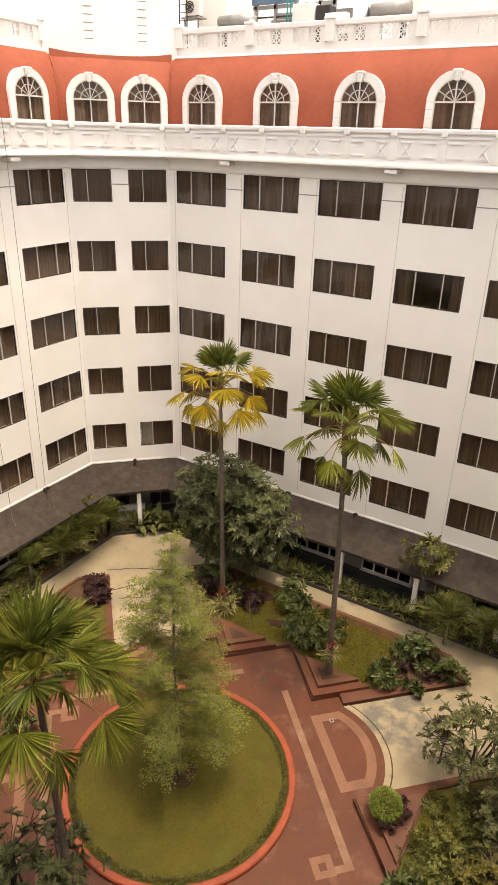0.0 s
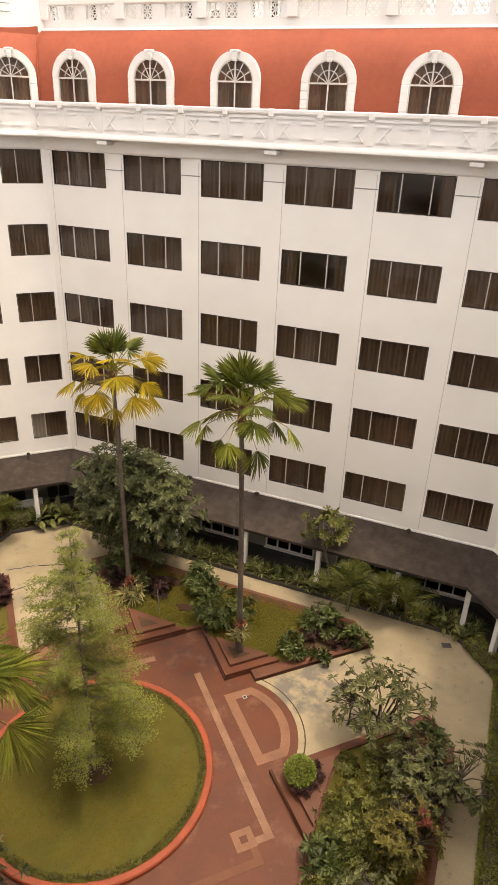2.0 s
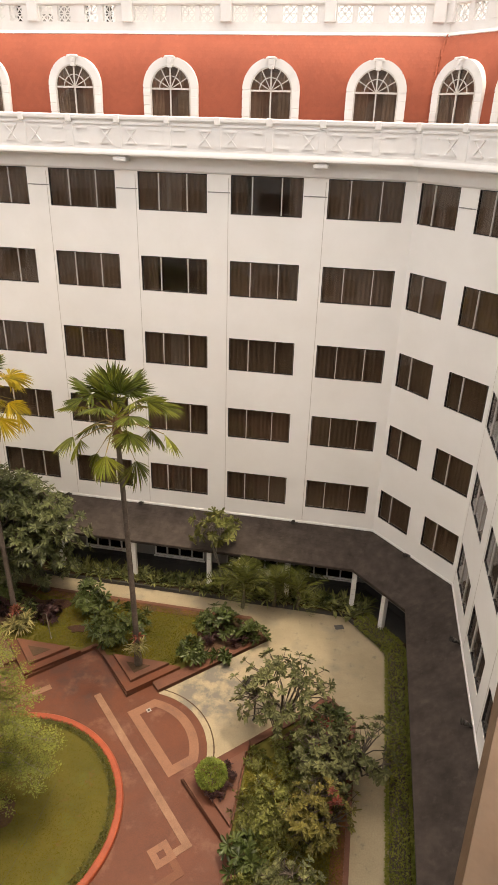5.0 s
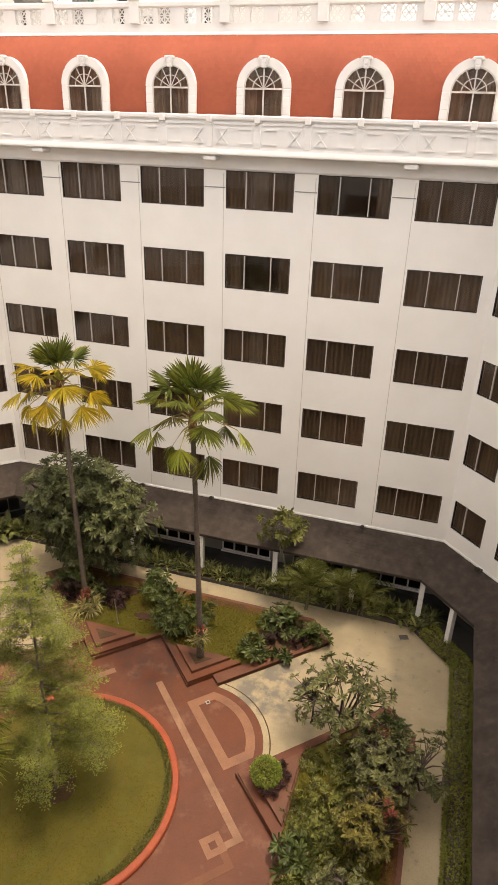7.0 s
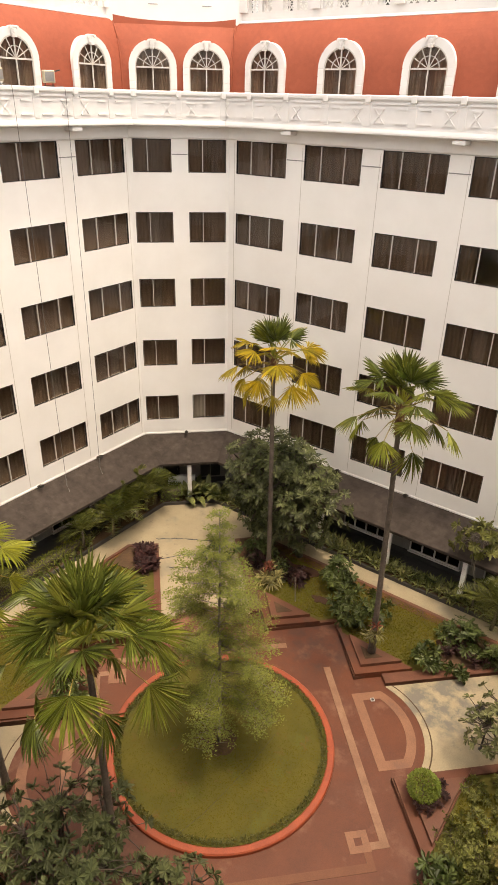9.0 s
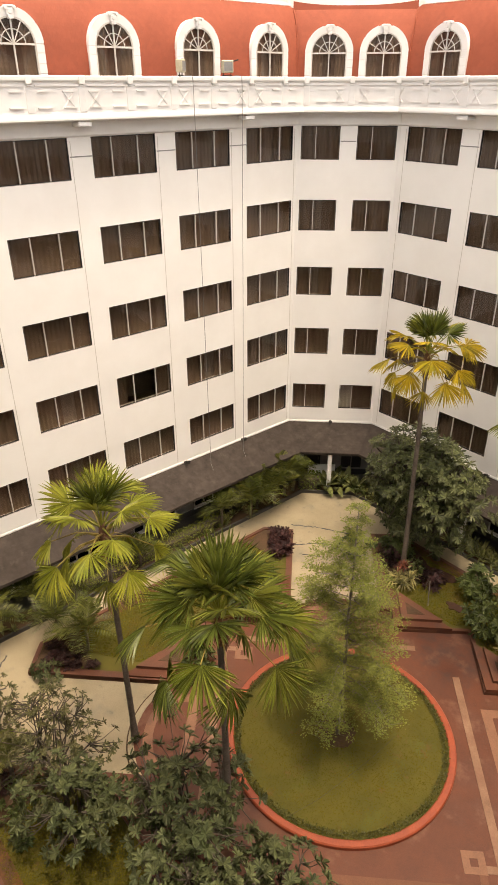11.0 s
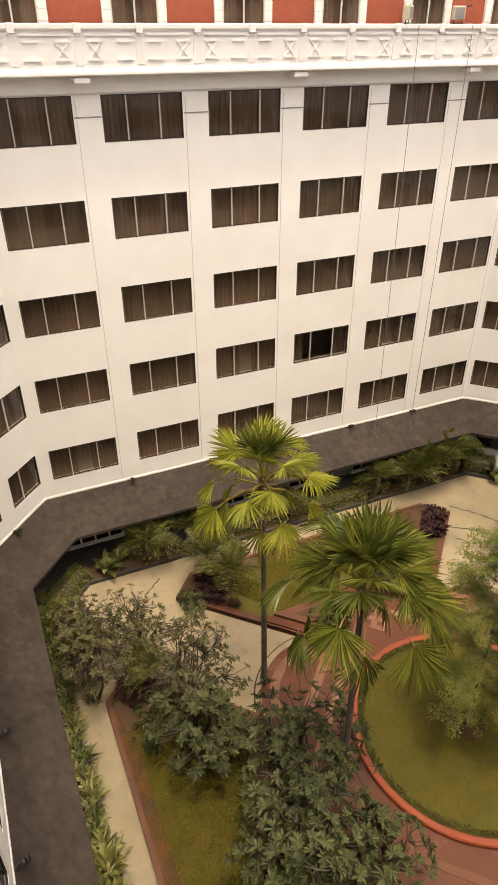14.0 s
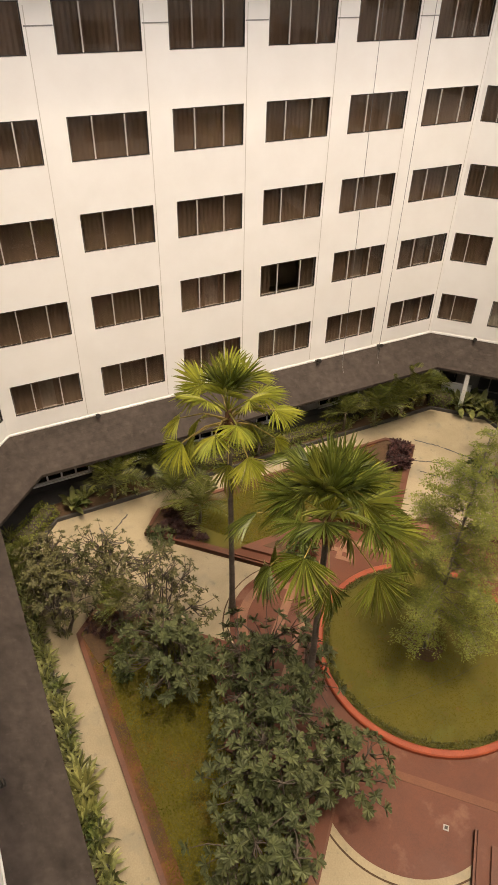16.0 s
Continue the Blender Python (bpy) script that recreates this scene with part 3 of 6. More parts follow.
# parapet ornament: post, cross, plain panel, bracket
def geo_pair(g):
    return g.v, g.f
def mesh_post():
    return mesh_from("post", *geo_pair(Geo().box(-0.13, -PD - 0.025, 19.36, 0.13, -PD + 0.01, 20.16, bevel=0.006).box(-0.11, -PD - 0.12, 20.20, 0.11, -PD + 0.01, 20.47, bevel=0.02).box(-0.07, -PD - 0.075, 20.14, 0.07, -PD + 0.01, 20.20, bevel=0.012)), TRIM)
def mesh_cross():
    g = Geo()
    for sx in (1, -1):
        g.tube([(-0.19 * sx, -PD - 0.012, 19.52), (0.19 * sx, -PD - 0.012, 19.98)], 0.032, 4)
    g.tube([(0, -PD - 0.055, 19.75), (0, -PD, 19.75)], [0.045, 0.05], 10)
    g.box(-0.23, -PD - 0.045, 19.97, 0.23, -PD + 0.01, 20.015).box(-0.24, -PD - 0.045, 19.485, 0.24, -PD + 0.01, 19.53)
    return mesh_from("cross_ornament", g.v, g.f, TRIM)
def mesh_panel():
    g = Geo().box(-0.22, -PD - 0.045, 19.97, 0.22, -PD + 0.01, 20.01).box(-0.25, -PD - 0.045, 19.485, 0.25, -PD + 0.01, 19.525)
    return mesh_from("panel_bar", g.v, g.f, TRIM)
def mesh_mould():
    g = Geo().box(-0.74, -PD - 0.05, 20.14, 0.74, -PD + 0.01, 20.18)
    return mesh_from("rail_shadow_bar", g.v, g.f, TRIM)
def mesh_bracket():
    g = Geo().box(-0.26, -PD - 0.02, 18.88, 0.26, -0.08, 19.04, bevel=0.03).box(-0.18, -PD + 0.10, 19.03, 0.18, -0.08, 19.10)
    return mesh_from("bracket", g.v, g.f, TRIM)
ME_POST, ME_CROSS, ME_PANEL, ME_MOULD, ME_BRACKET = mesh_post(), mesh_cross(), mesh_panel(), mesh_mould(), mesh_bracket()
for f, par in zip(FACES, PARAPETS):
    def put(me, x):
        x = f.length / 2 + (x - f.length / 2) * (1.022 if f.long else 1.0)
        child(obj(me.name.split(".")[0], me, m=f.m @ Matrix.Translation((x, 0, 0))), par)
    if f.long:
        p0 = f.wins[0][0] - (BAY - WINW) / 2
        for k in range(13):
            x = p0 + k * BAY / 2
            if 0.1 < x < f.length - 0.1:
                put(ME_POST, x)
            if k < 12:
                xm = x + BAY / 4
                put(ME_MOULD, xm)
                a, b = (ME_PANEL, ME_PANEL) if f.name == "west" and k == 0 else (ME_CROSS, ME_PANEL) if k % 2 == 0 else (ME_PANEL, ME_CROSS)
                put(a, x + 0.48)
                put(b, x + BAY / 2 - 0.48)
            if k in (2, 6, 10):
                put(ME_BRACKET, x)
    else:
        for x in (0.06 + 0.3, f.length / 2, f.length - 0.36):
            put(ME_POST, x)
        for x in (f.length / 2 - 0.55, f.length / 2 + 0.55):
            put(ME_CROSS, x)
        for x in (1.05, f.length - 1.05):
            put(ME_PANEL, x)
        for x in (f.length / 4 + 0.1, f.length * 3 / 4 - 0.1):
            put(ME_MOULD, x)

# ---------- windows ----------
def glaze(ob):
    """A thin pane whose outer face alone carries the gloss."""
    ob.data.materials.append(CLEAR)
    for k, q in enumerate(ob.data.polygons):
        q.material_index = 0 if k % 6 == 2 else 1
    ob.visible_shadow = False


def make_window(width, panes, style):
    """A recessed window: seal, slim pale frame, tinted panes and a curtain behind; base at the opening's lower left."""
    w = thing("window", {"closed": "dark tinted sliding window with drawn brown curtains", "parted": "dark tinted sliding window with parted brown curtains",
                         "open": "dark tinted window with curtains pulled aside", "pale": "dark tinted window with a pale blind behind one pane"}[style], "window", "hotel windows", "structure")
    g = Geo()
    d0, d1, fw = 0.012, 0.09, 0.03
    g.box(0, d0, 0, width, d1, fw).box(0, d0, WINH - fw, width, d1, WINH).box(0, d0, fw, fw, d1, WINH - fw).box(width - fw, d0, fw, width, d1, WINH - fw)
    g.out("window_frame", DARKFRAME, w)
    cuts = [fw, width * 0.30, width * 0.71, width - fw] if panes == 3 else [fw, width * 0.38, width - fw]
    for k, x in enumerate(cuts[1:-1]):
        Geo().box(x - 0.018, d0 - 0.01, fw, x + 0.018, d1 - 0.005, WINH - fw).out("mullion", FRAME, w)
    for k in range(panes):
        y = 0.040 + 0.010 * (k % 2)
        glaze(Geo().box(cuts[k] + 0.02, y, fw, cuts[k + 1] - 0.02, y + 0.005, WINH - fw).out("pane", GLASS, w))
    Geo().box(0.0, -0.006, -0.018, width, 0.012, -0.002).out("window_sill", FRAME, w)
    def drape(x0, x1, material, y):
        g = Geo()
        n = max(4, int((x1 - x0) / 0.045))
        for i in range(n + 1):
            x = x0 + (x1 - x0) * i / n
            yy = y + 0.016 * math.sin(i * 1.57) + 0.012 * math.sin(i * 0.37)
            g.v += [(x, yy, -0.25), (x, yy, WINH + 0.1)]
        g.f += [(2 * i, 2 * i + 2, 2 * i + 3, 2 * i + 1) for i in range(n)]
        g.out("curtain", material, w)
    if style == "closed":
        drape(-0.1, width * 0.5, CURTAIN, 0.17)
        drape(width * 0.5, width + 0.1, CURTAIN, 0.18)
    elif style == "pale":
        drape(-0.1, width * 0.37, BLIND, 0.12)
        drape(width * 0.37, width + 0.1, CURTAIN, 0.18)
    elif style == "parted":
        drape(-0.1, width * 0.40, CURTAIN, 0.17)
        drape(width * 0.62, width + 0.1, CURTAIN, 0.17)
        drape(width * 0.3, width * 0.7, SHEER, 0.24)
    else:
        drape(-0.1, width * 0.22, CURTAIN, 0.32)
        drape(width * 0.80, width + 0.1, CURTAIN, 0.32)
    return w


rng = random.Random(5)
protos = {(p, s): make_window(WINW if p == 3 else 1.78, p, s) for p in (3, 2) for s in ("closed", "parted", "open", "pale")}
used = set()
for f in FACES:
    if f.name == "southeast":
        continue
    for r, sill in enumerate(SILLS):
        for c, w in enumerate(f.wins):
            key = (3 if f.long else 2, rng.choice(["closed"] * 7 + ["parted"] * 2))
            if f.name == "north" and (r, c) in ((1, 3), (0, 4)) or f.name == "west" and (r, c) in ((3, 3),):
                key = (3, "open")
            if f.name == "northwest" and (r, c) == (4, 1):
                key = (2, "pale")
            m = f.m @ Matrix.Translation((w[0], 0, sill))
            if key in used:
                copy_thing(protos[key], m)
            else:
                protos[key].matrix_world = m
                used.add(key)
for key in protos:
    if key not in used:
        for o in (*protos[key].children_recursive, protos[key]):
            bpy.data.objects.remove(o)

# ---------- red mansard roof ----------
def roof_at(s):
    """Offset and height of the tiles: steep below, rolling back under the ledge."""
    return -0.18 - 0.06 * s - 0.76 * s ** 5, 19.25 + 3.95 * s
ROOF = [roof_at(k / 14) for k in range(15)]
for f in FACES:
    if f.name in ("southeast",):
        continue
    roof = tagged(f.sweep([(d - 0.02, z) for d, z in ROOF] + [(-2.4, 23.2), (-2.4, 19.25)]).out("roof_" + f.name, TILE, m=f.m), "steep red fish-scale tiled mansard roof", "roof", kind="structure")
    g = Geo()
    rows, tw = 34, 0.175
    rr = random.Random(f.i)
    for r in range(rows):
        s0, s1 = r / rows, min(1.0, (r + 1.35) / rows)
        d0, z0 = roof_at(s0)
        d1, z1 = roof_at(s1)
        xa, xb = f.end(d0) + 0.01, f.end(d0, True) - 0.01
        n = int((xb - xa) / tw)
        w = (xb - xa) / n
        for k in range(n + (r % 2)):
            x = xa + (k + (0.5 if r % 2 == 0 else 0.0)) * w
            if not xa < x < xb:
                continue
            b = len(g.v)
            lift = 0.011 + rr.uniform(-0.002, 0.002)
            h = w * 0.48
            zq = z0 + (z1 - z0) * 0.30
            dq = d0 + (d1 - d0) * 0.30
            g.v += [(x - h * 0.45, -d0 - lift, z0), (x + h * 0.45, -d0 - lift, z0), (x + h, -dq - lift * 0.9, zq), (x + h, -d1 - 0.004, z1), (x - h, -d1 - 0.004, z1), (x - h, -dq - lift * 0.9, zq),
                    (x - h * 0.45, -d0, z0 + 0.004), (x + h * 0.45, -d0, z0 + 0.004)]
            for i, d in enumerate((d0, d0, dq, d1, d1, dq, d0, d0)):
                vx, vy, vz = g.v[b + i]
                g.v[b + i] = (min(max(vx, f.end(d)), f.end(d, True)), vy, vz)
            g.f += [(b, b + 1, b + 2, b + 3, b + 4, b + 5), (b + 1, b, b + 6, b + 7)]
    sh = g.out("shingles", TILE, m=f.m)
    sh["kind"] = "stuff"
    child(sh, roof)
    # rounded hip where two roofs meet
    line = []
    for k in range(15):
        d, z = roof_at(k / 14)
        line.append((f.end(d + 0.012), -d - 0.012, z))
    child(Geo().tube(line, 0.04, 8).out("hip_tiles", TILE, m=f.m, smooth=True), roof)
    # top ledge and balustrade
    g = f.sweep([(-1.9, 23.12), (-0.98, 23.12), (-0.94, 23.18), (-1.0, 23.24), (-1.06, 23.28), (-1.06, 23.56), (-1.26, 23.56), (-1.9, 23.4)])
    bal = tagged(g.out("balustrade_" + f.name, TRIM, m=f.m), "white roof balustrade with pierced lattice panels", "balustrade", kind="structure")
    if f.name == "northwest":
        # the tiles sweep up to both corners in a bell curve below the tower
        g = Geo()
        xa, xb = f.end(-0.83), f.end(-0.83, True)
        for k in range(33):
            u = k / 32
            zc = 23.16 + 0.17 * abs(2 * u - 1) ** 2.6
            x = xa + (xb - xa) * u
            g.v += [(x, 0.80, 22.75), (x, 0.842, zc), (x, 0.90, zc + 0.015)]
        for k in range(32):
            i = k * 3
            g.f += [(i, i + 3, i + 4, i + 1), (i + 1, i + 4, i + 5, i + 2)]
        child(g.out("roof_flare", TILE, m=f.m), roof)
        continue
    child(f.sweep([(-1.02, 24.08), (-0.98, 24.12), (-0.98, 24.26), (-1.02, 24.30), (-1.24, 24.30), (-1.28, 24.26), (-1.28, 24.12), (-1.24, 24.08)]).out("rail", TRIM, m=f.m), bal)
    xa, xb = f.end(-1.1), f.end(-1.1, True)
    p0 = f.wins[0][0] - (BAY - WINW) / 2 if f.long else xa
    n = 7 if f.long else 2
    for k in range(-1, n + 1):
        x = p0 + k * BAY
        if xa - 0.1 < x < xb + 0.1:
            child(Geo().box(x - 0.2, 0.94, 23.56, x + 0.2, 1.32, 24.36, bevel=0.015).box(x - 0.25, 0.9, 24.30, x + 0.25, 1.36, 24.40, bevel=0.02).box(x - 0.10, 1.03, 24.40, x + 0.10, 1.23, 24.50, bevel=0.04).out("pedestal", TRIM, m=f.m), bal)
        # solid piers between the lattices
        for a, b in ((0.2, 0.26), (0.77, 0.97), (1.48, 2.05), (2.56, 2.76), (3.27, 3.53)):
            a, b = max(x + a, xa), min(x + b, xb)
            if b - a > 0.02:
                child(Geo().box(a, 1.05, 23.56, b, 1.25, 24.09).out("pier", TRIM, m=f.m), bal)
        for a in (0.26, 0.97, 2.05, 2.76):
            a, b = x + a, x + a + 0.51
            if xa < a and b < xb:
                g = Geo()
                for i in range(2):
                    for j in range(2):
                        x0, x1, z0, z1 = a + i * 0.255, a + i * 0.255 + 0.255, 23.56 + j * 0.265, 23.56 + j * 0.265 + 0.265
                        g.tube([(x0, 1.13, z0), (x1, 1.13, z1)], 0.026, 4, False).tube([(x1, 1.13, z0), (x0, 1.13, z1)], 0.026, 4, False)
                g.box(a, 1.10, 23.81, b, 1.16, 23.84).box(a + 0.245, 1.10, 23.56, a + 0.265, 1.16, 24.09)
                child(g.out("lattice", TRIM, m=f.m), bal)

# ---------- dormers ----------
def make_dormer():
    dm = thing("dormer_window", "arched white dormer window with fan-light bars and keystone", "dormer window", "roof dormers", "structure")
    ri, ro, spring, base = 0.765, 1.03, 21.36, 19.25
    def ring(r0, r1, y0, y1, z_s=spring, n=20, base_z=base):
        g = Geo()
        po = [(-r1, base_z)] + [(-r1 * math.cos(math.pi * k / n), z_s + r1 * math.sin(math.pi * k / n)) for k in range(n + 1)] + [(r1, base_z)]
        pi = [(-r0, base_z)] + [(-r0 * math.cos(math.pi * k / n), z_s + r0 * math.sin(math.pi * k / n)) for k in range(n + 1)] + [(r0, base_z)]
        for j in range(len(po) - 1):
            b = len(g.v)
            g.v += [(po[j][0], y0, po[j][1]), (po[j + 1][0], y0, po[j + 1][1]), (pi[j + 1][0], y0, pi[j + 1][1]), (pi[j][0], y0, pi[j][1]),
                    (po[j][0], y1, po[j][1]), (po[j + 1][0], y1, po[j + 1][1]), (pi[j + 1][0], y1, pi[j + 1][1]), (pi[j][0], y1, pi[j][1])]
            g.f += [(b, b + 3, b + 2, b + 1), (b, b + 1, b + 5, b + 4), (b + 2, b + 3, b + 7, b + 6), (b + 4, b + 5, b + 6, b + 7)]
        return g
    ring(ri, ro, 0.245, 1.4).out("surround", TRIM, dm)
    # raised stones of the jambs
    for sx in (-1, 1):
        for z0, z1 in ((20.2, 20.50), (20.52, 20.80), (20.82, 21.10), (21.12, 21.36)):
            Geo().box(min(sx * 0.775, sx * 1.045), 0.230, z0, max(sx * 0.775, sx * 1.045), 0.26, z1, bevel=0.008).out("jamb_stone", TRIM, dm)
    for a0, a1 in ((2, 35), (37, 74), (106, 143), (145, 178)):
        g = Geo()
        for k in range(6):
            u0, u1 = radians(a0 + (a1 - a0) * k / 6), radians(a0 + (a1 - a0) * (k + 1) / 6)
            b = len(g.v)
            for y in (0.230, 0.26):
                for r, u in ((1.045, u0), (1.045, u1), (0.775, u1), (0.775, u0)):
                    g.v.append((r * math.cos(u), y, spring + r * math.sin(u)))
            g.f += [(b, b + 1, b + 2, b + 3), (b, b + 4, b + 5, b + 1), (b + 2, b + 6, b + 7, b + 3)]
        g.out("arch_stone", TRIM, dm)
    g = Geo().box(-0.12, 0.15, 22.12, 0.12, 0.4, 22.36, bevel=0.03).box(-0.085, 0.12, 22.04, 0.085, 0.3, 22.16, bevel=0.02).box(-0.15, 0.13, 22.36, 0.15, 0.4, 22.42, bevel=0.02)
    g.tube([(-0.14, 0.12, 22.36), (-0.14, 0.3, 22.36)], 0.055, 8).tube([(0.14, 0.12, 22.36), (0.14, 0.3, 22.36)], 0.055, 8).tube([(0, 0.11, 22.25), (0, 0.2, 22.25)], 0.07, 10)
    g.out("keystone", TRIM, dm, "carved scroll keystone")
    # glazing
    n = 20
    g = Geo()
    pts = [(-ri, base)] + [(-ri * math.cos(math.pi * k / n), spring + ri * math.sin(math.pi * k / n)) for k in range(n + 1)] + [(ri, base)]
    g.v += [(x, 0.285, z) for x, z in pts]
    g.f.append(tuple(reversed(range(len(pts)))))
    g.out("pane", GLASS, dm).visible_shadow = False
    ring(ri - 0.045, ri, 0.235, 0.295).out("window_frame", FRAME, dm)
    Geo().box(-0.025, 0.235, base, 0.025, 0.280, spring + ri).out("mullion", FRAME, dm)
    Geo().box(-ri, 0.236, spring - 0.03, ri, 0.279, spring + 0.03).out("transom", FRAME, dm)
    for a in (30, 62, 118, 150):
        c, s = math.cos(radians(a)), math.sin(radians(a))
        Geo().tube([(0.05 * c, 0.257, spring + 0.05 * s), (0.75 * c, 0.257, spring + 0.75 * s)], 0.02, 4).out("fan_bar", FRAME, dm)
    g = Geo()
    for k in range(14):
        u0, u1 = math.pi * k / 14, math.pi * (k + 1) / 14
        g.tube([(0.42 * math.cos(u0), 0.257, spring + 0.42 * math.sin(u0)), (0.42 * math.cos(u1), 0.257, spring + 0.42 * math.sin(u1))], 0.02, 4, False)
    g.out("fan_arc", FRAME, dm)
    for sx in (-1, 1):
        g = Geo()
        for i in range(13):
            x = sx * (ri - 0.5 * i / 12 * (1.0))
            yy = 0.313 + 0.015 * math.sin(i * 1.8)
            g.v += [(x, yy, base), (x, yy, spring + math.sqrt(max(0.0, ri * ri - x * x)))]
        g.f += [(2 * i, 2 * i + 2, 2 * i + 3, 2 * i + 1) for i in range(12)]
        g.out("curtain", DIM, dm)
    g = Geo()
    g.v += [(x * 1.01, 0.338, z) for x, z in pts]
    g.f.append(tuple(reversed(range(len(pts)))))
    g.out("backing", DIMROOM, dm, "dim room behind")
    return dm
dormer = make_dormer()
first = True
for f in FACES:
    if f.name == "southeast":
        continue
    for w in f.wins:
        m = f.m @ Matrix.Translation(((w[0] + w[1]) / 2 + (0.20 if f.name == "northwest" and w == f.wins[0] else 0.0), -0.16, 0))
        if first:
            dormer.matrix_world, first = m, False
        else:
            copy_thing(dormer, m)

# ---------- canopy, arcade ----------
CW, CZ0, CZ1 = 1.80, 3.42, 2.42
for f in FACES:
    can = tagged(f.sweep([(0.0, CZ0), (CW, CZ1), (CW, CZ1 - 0.14), (CW - 0.1, CZ1 - 0.16), (0.0, CZ0 - 0.16)]).out("canopy_" + f.name, SLATE, m=f.m),
                 "dark slate sloping canopy over the arcade", "canopy", kind="structure")
    g = Geo()
    rows = 12
    rr = random.Random(40 + f.i)
    for r in range(rows):
        d0, d1 = CW * (rows - r) / rows, CW * (rows - r - 1.15) / rows
        z0, z1 = CZ1 + (CZ0 - CZ1) * r / rows, CZ1 + (CZ0 - CZ1) * (r + 1.15) / rows
        d1, z1 = max(d1, 0.0), min(z1, CZ0)
        xa, xb = f.end(d0), f.end(d0, True)
        x = xa - rr.uniform(0, 0.3)
        while x < xb:
            w = rr.uniform(0.17, 0.24)
            a, b_ = max(x, f.end(d0)), min(x + w - 0.006, f.end(d0, True))
            if b_ - a > 0.03:
                b = len(g.v)
                up = 0.0012 + rr.uniform(0, 0.001)
                at, bt = max(a, f.end(d1)), min(b_, f.end(d1, True))
                g.v += [(a, -d0 - 0.01, z0 + up), (b_, -d0 - 0.01, z0 + up), (bt, -d1, z1 + 0.004), (at, -d1, z1 + 0.004), (a, -d0 - 0.01, z0 - 0.005), (b_, -d0 - 0.01, z0 - 0.005)]
                g.f += [(b, b + 1, b + 2, b + 3), (b + 4, b + 5, b + 1, b)]
            x += w
    sh = g.out("shingles", SLATE, m=f.m)
    sh["kind"] = "stuff"
    child(sh, can)
    # ground-floor wall
    g = Geo()
    L0, L1 = f.end(0), f.end(0, True)
    gw = [(w[0] + 0.02, w[0] + 2.60) for w in f.wins] if f.long else []
    xs = [L0] + [x for w in gw for x in w] + [L1]
    g.box(L0, 0, 0, L1, 0.25, 0.42).box(L0, 0, 1.75, L1, 0.25, 3.4)
    for j in range(0, len(xs), 2):
        g.box(xs[j], 0, 0.42, xs[j + 1], 0.25, 1.75)
    tagged(g.out("wall_ground_" + f.name, GREYWALL, m=f.m), "grey ground-floor wall under the canopy", "wall", kind="structure")
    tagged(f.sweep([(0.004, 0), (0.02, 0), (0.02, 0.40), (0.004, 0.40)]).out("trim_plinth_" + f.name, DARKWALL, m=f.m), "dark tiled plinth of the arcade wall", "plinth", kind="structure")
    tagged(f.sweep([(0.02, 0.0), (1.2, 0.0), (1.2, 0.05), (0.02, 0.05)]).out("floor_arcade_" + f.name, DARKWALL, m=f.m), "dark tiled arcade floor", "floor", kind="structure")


def make_low_window():
    w = thing("ground_window", "low strip window with pale frame and four dark panes", "window", "arcade windows", "structure")
    W, H, fw = 2.58, 1.33, 0.07
    Geo().box(0, 0.02, 0, W, 0.12, fw).box(0, 0.02, H - fw, W, 0.12, H).box(0, 0.02, fw, fw, 0.12, H - fw).box(W - fw, 0.02, fw, W, 0.12, H - fw).out("window_frame", TRIM, w)
    for k in (1, 2, 3):
        Geo().box(W * k / 4 - 0.04, 0.02, fw, W * k / 4 + 0.04, 0.11, H - fw).out("mullion", TRIM, w)
    for k in range(4):
        Geo().box(W * k / 4 + 0.04, 0.07, fw, W * (k + 1) / 4 - 0.04, 0.075, H - fw).out("pane", GLASS, w).visible_shadow = False
    Geo().box(-0.05, -0.06, -0.06, W + 0.05, 0.10, -0.002).out("window_sill", TRIM, w)
    return w
low = make_low_window()
first = True
for f in (NORTH, WEST, EAST, SOUTH):
    for w in f.wins:
        m = f.m @ Matrix.Translation((w[0] + 0.02, 0, 0.42))
        if first:
            low.matrix_world, first = m, False
        else:
            copy_thing(low, m)


def make_column():
    c = thing("column", "white tiled square arcade column", "column", "arcade columns")
    z = 0.0
    k = 0
    while z < 2.28:
        h = min(0.30, 2.28 - z)
        Geo().box(-0.11, -0.11, z + 0.004, 0.11, 0.11, z + h - 0.004, bevel=0.006).out("tile_course", TRIM, c)
        z += h
        k += 1
    Geo().box(-0.10, -0.10, 0, 0.10, 0.10, 2.28).out("core", GREYWALL, c)
    return c
column = make_column()
first = True
for f in FACES:
    xs = [p for p in f.piers] + [f.end(1.6), ] if f.long else []
    if f.long:
        xs = f.piers + [f.length - 0.62] if f.name == "north" else []
    else:
        xs = [f.length * 0.51] if f.name in ("northwest",) else [f.length * 0.5 + 0.3] if f.name == "northeast" else []
    for x in xs:
        m = f.m @ Matrix.Translation((x, -1.60, 0.05))
        if first:
            column.matrix_world, first = m, False
        else:
            copy_thing(column, m)
# ---------- plants ----------
def rand_dir(r, up=0.0):
    a, z = r.uniform(0, 2 * math.pi), r.uniform(-1, 1)
    v = Vector((math.cos(a) * math.sqrt(1 - z * z), math.sin(a) * math.sqrt(1 - z * z), z + up))
    return v.normalized()


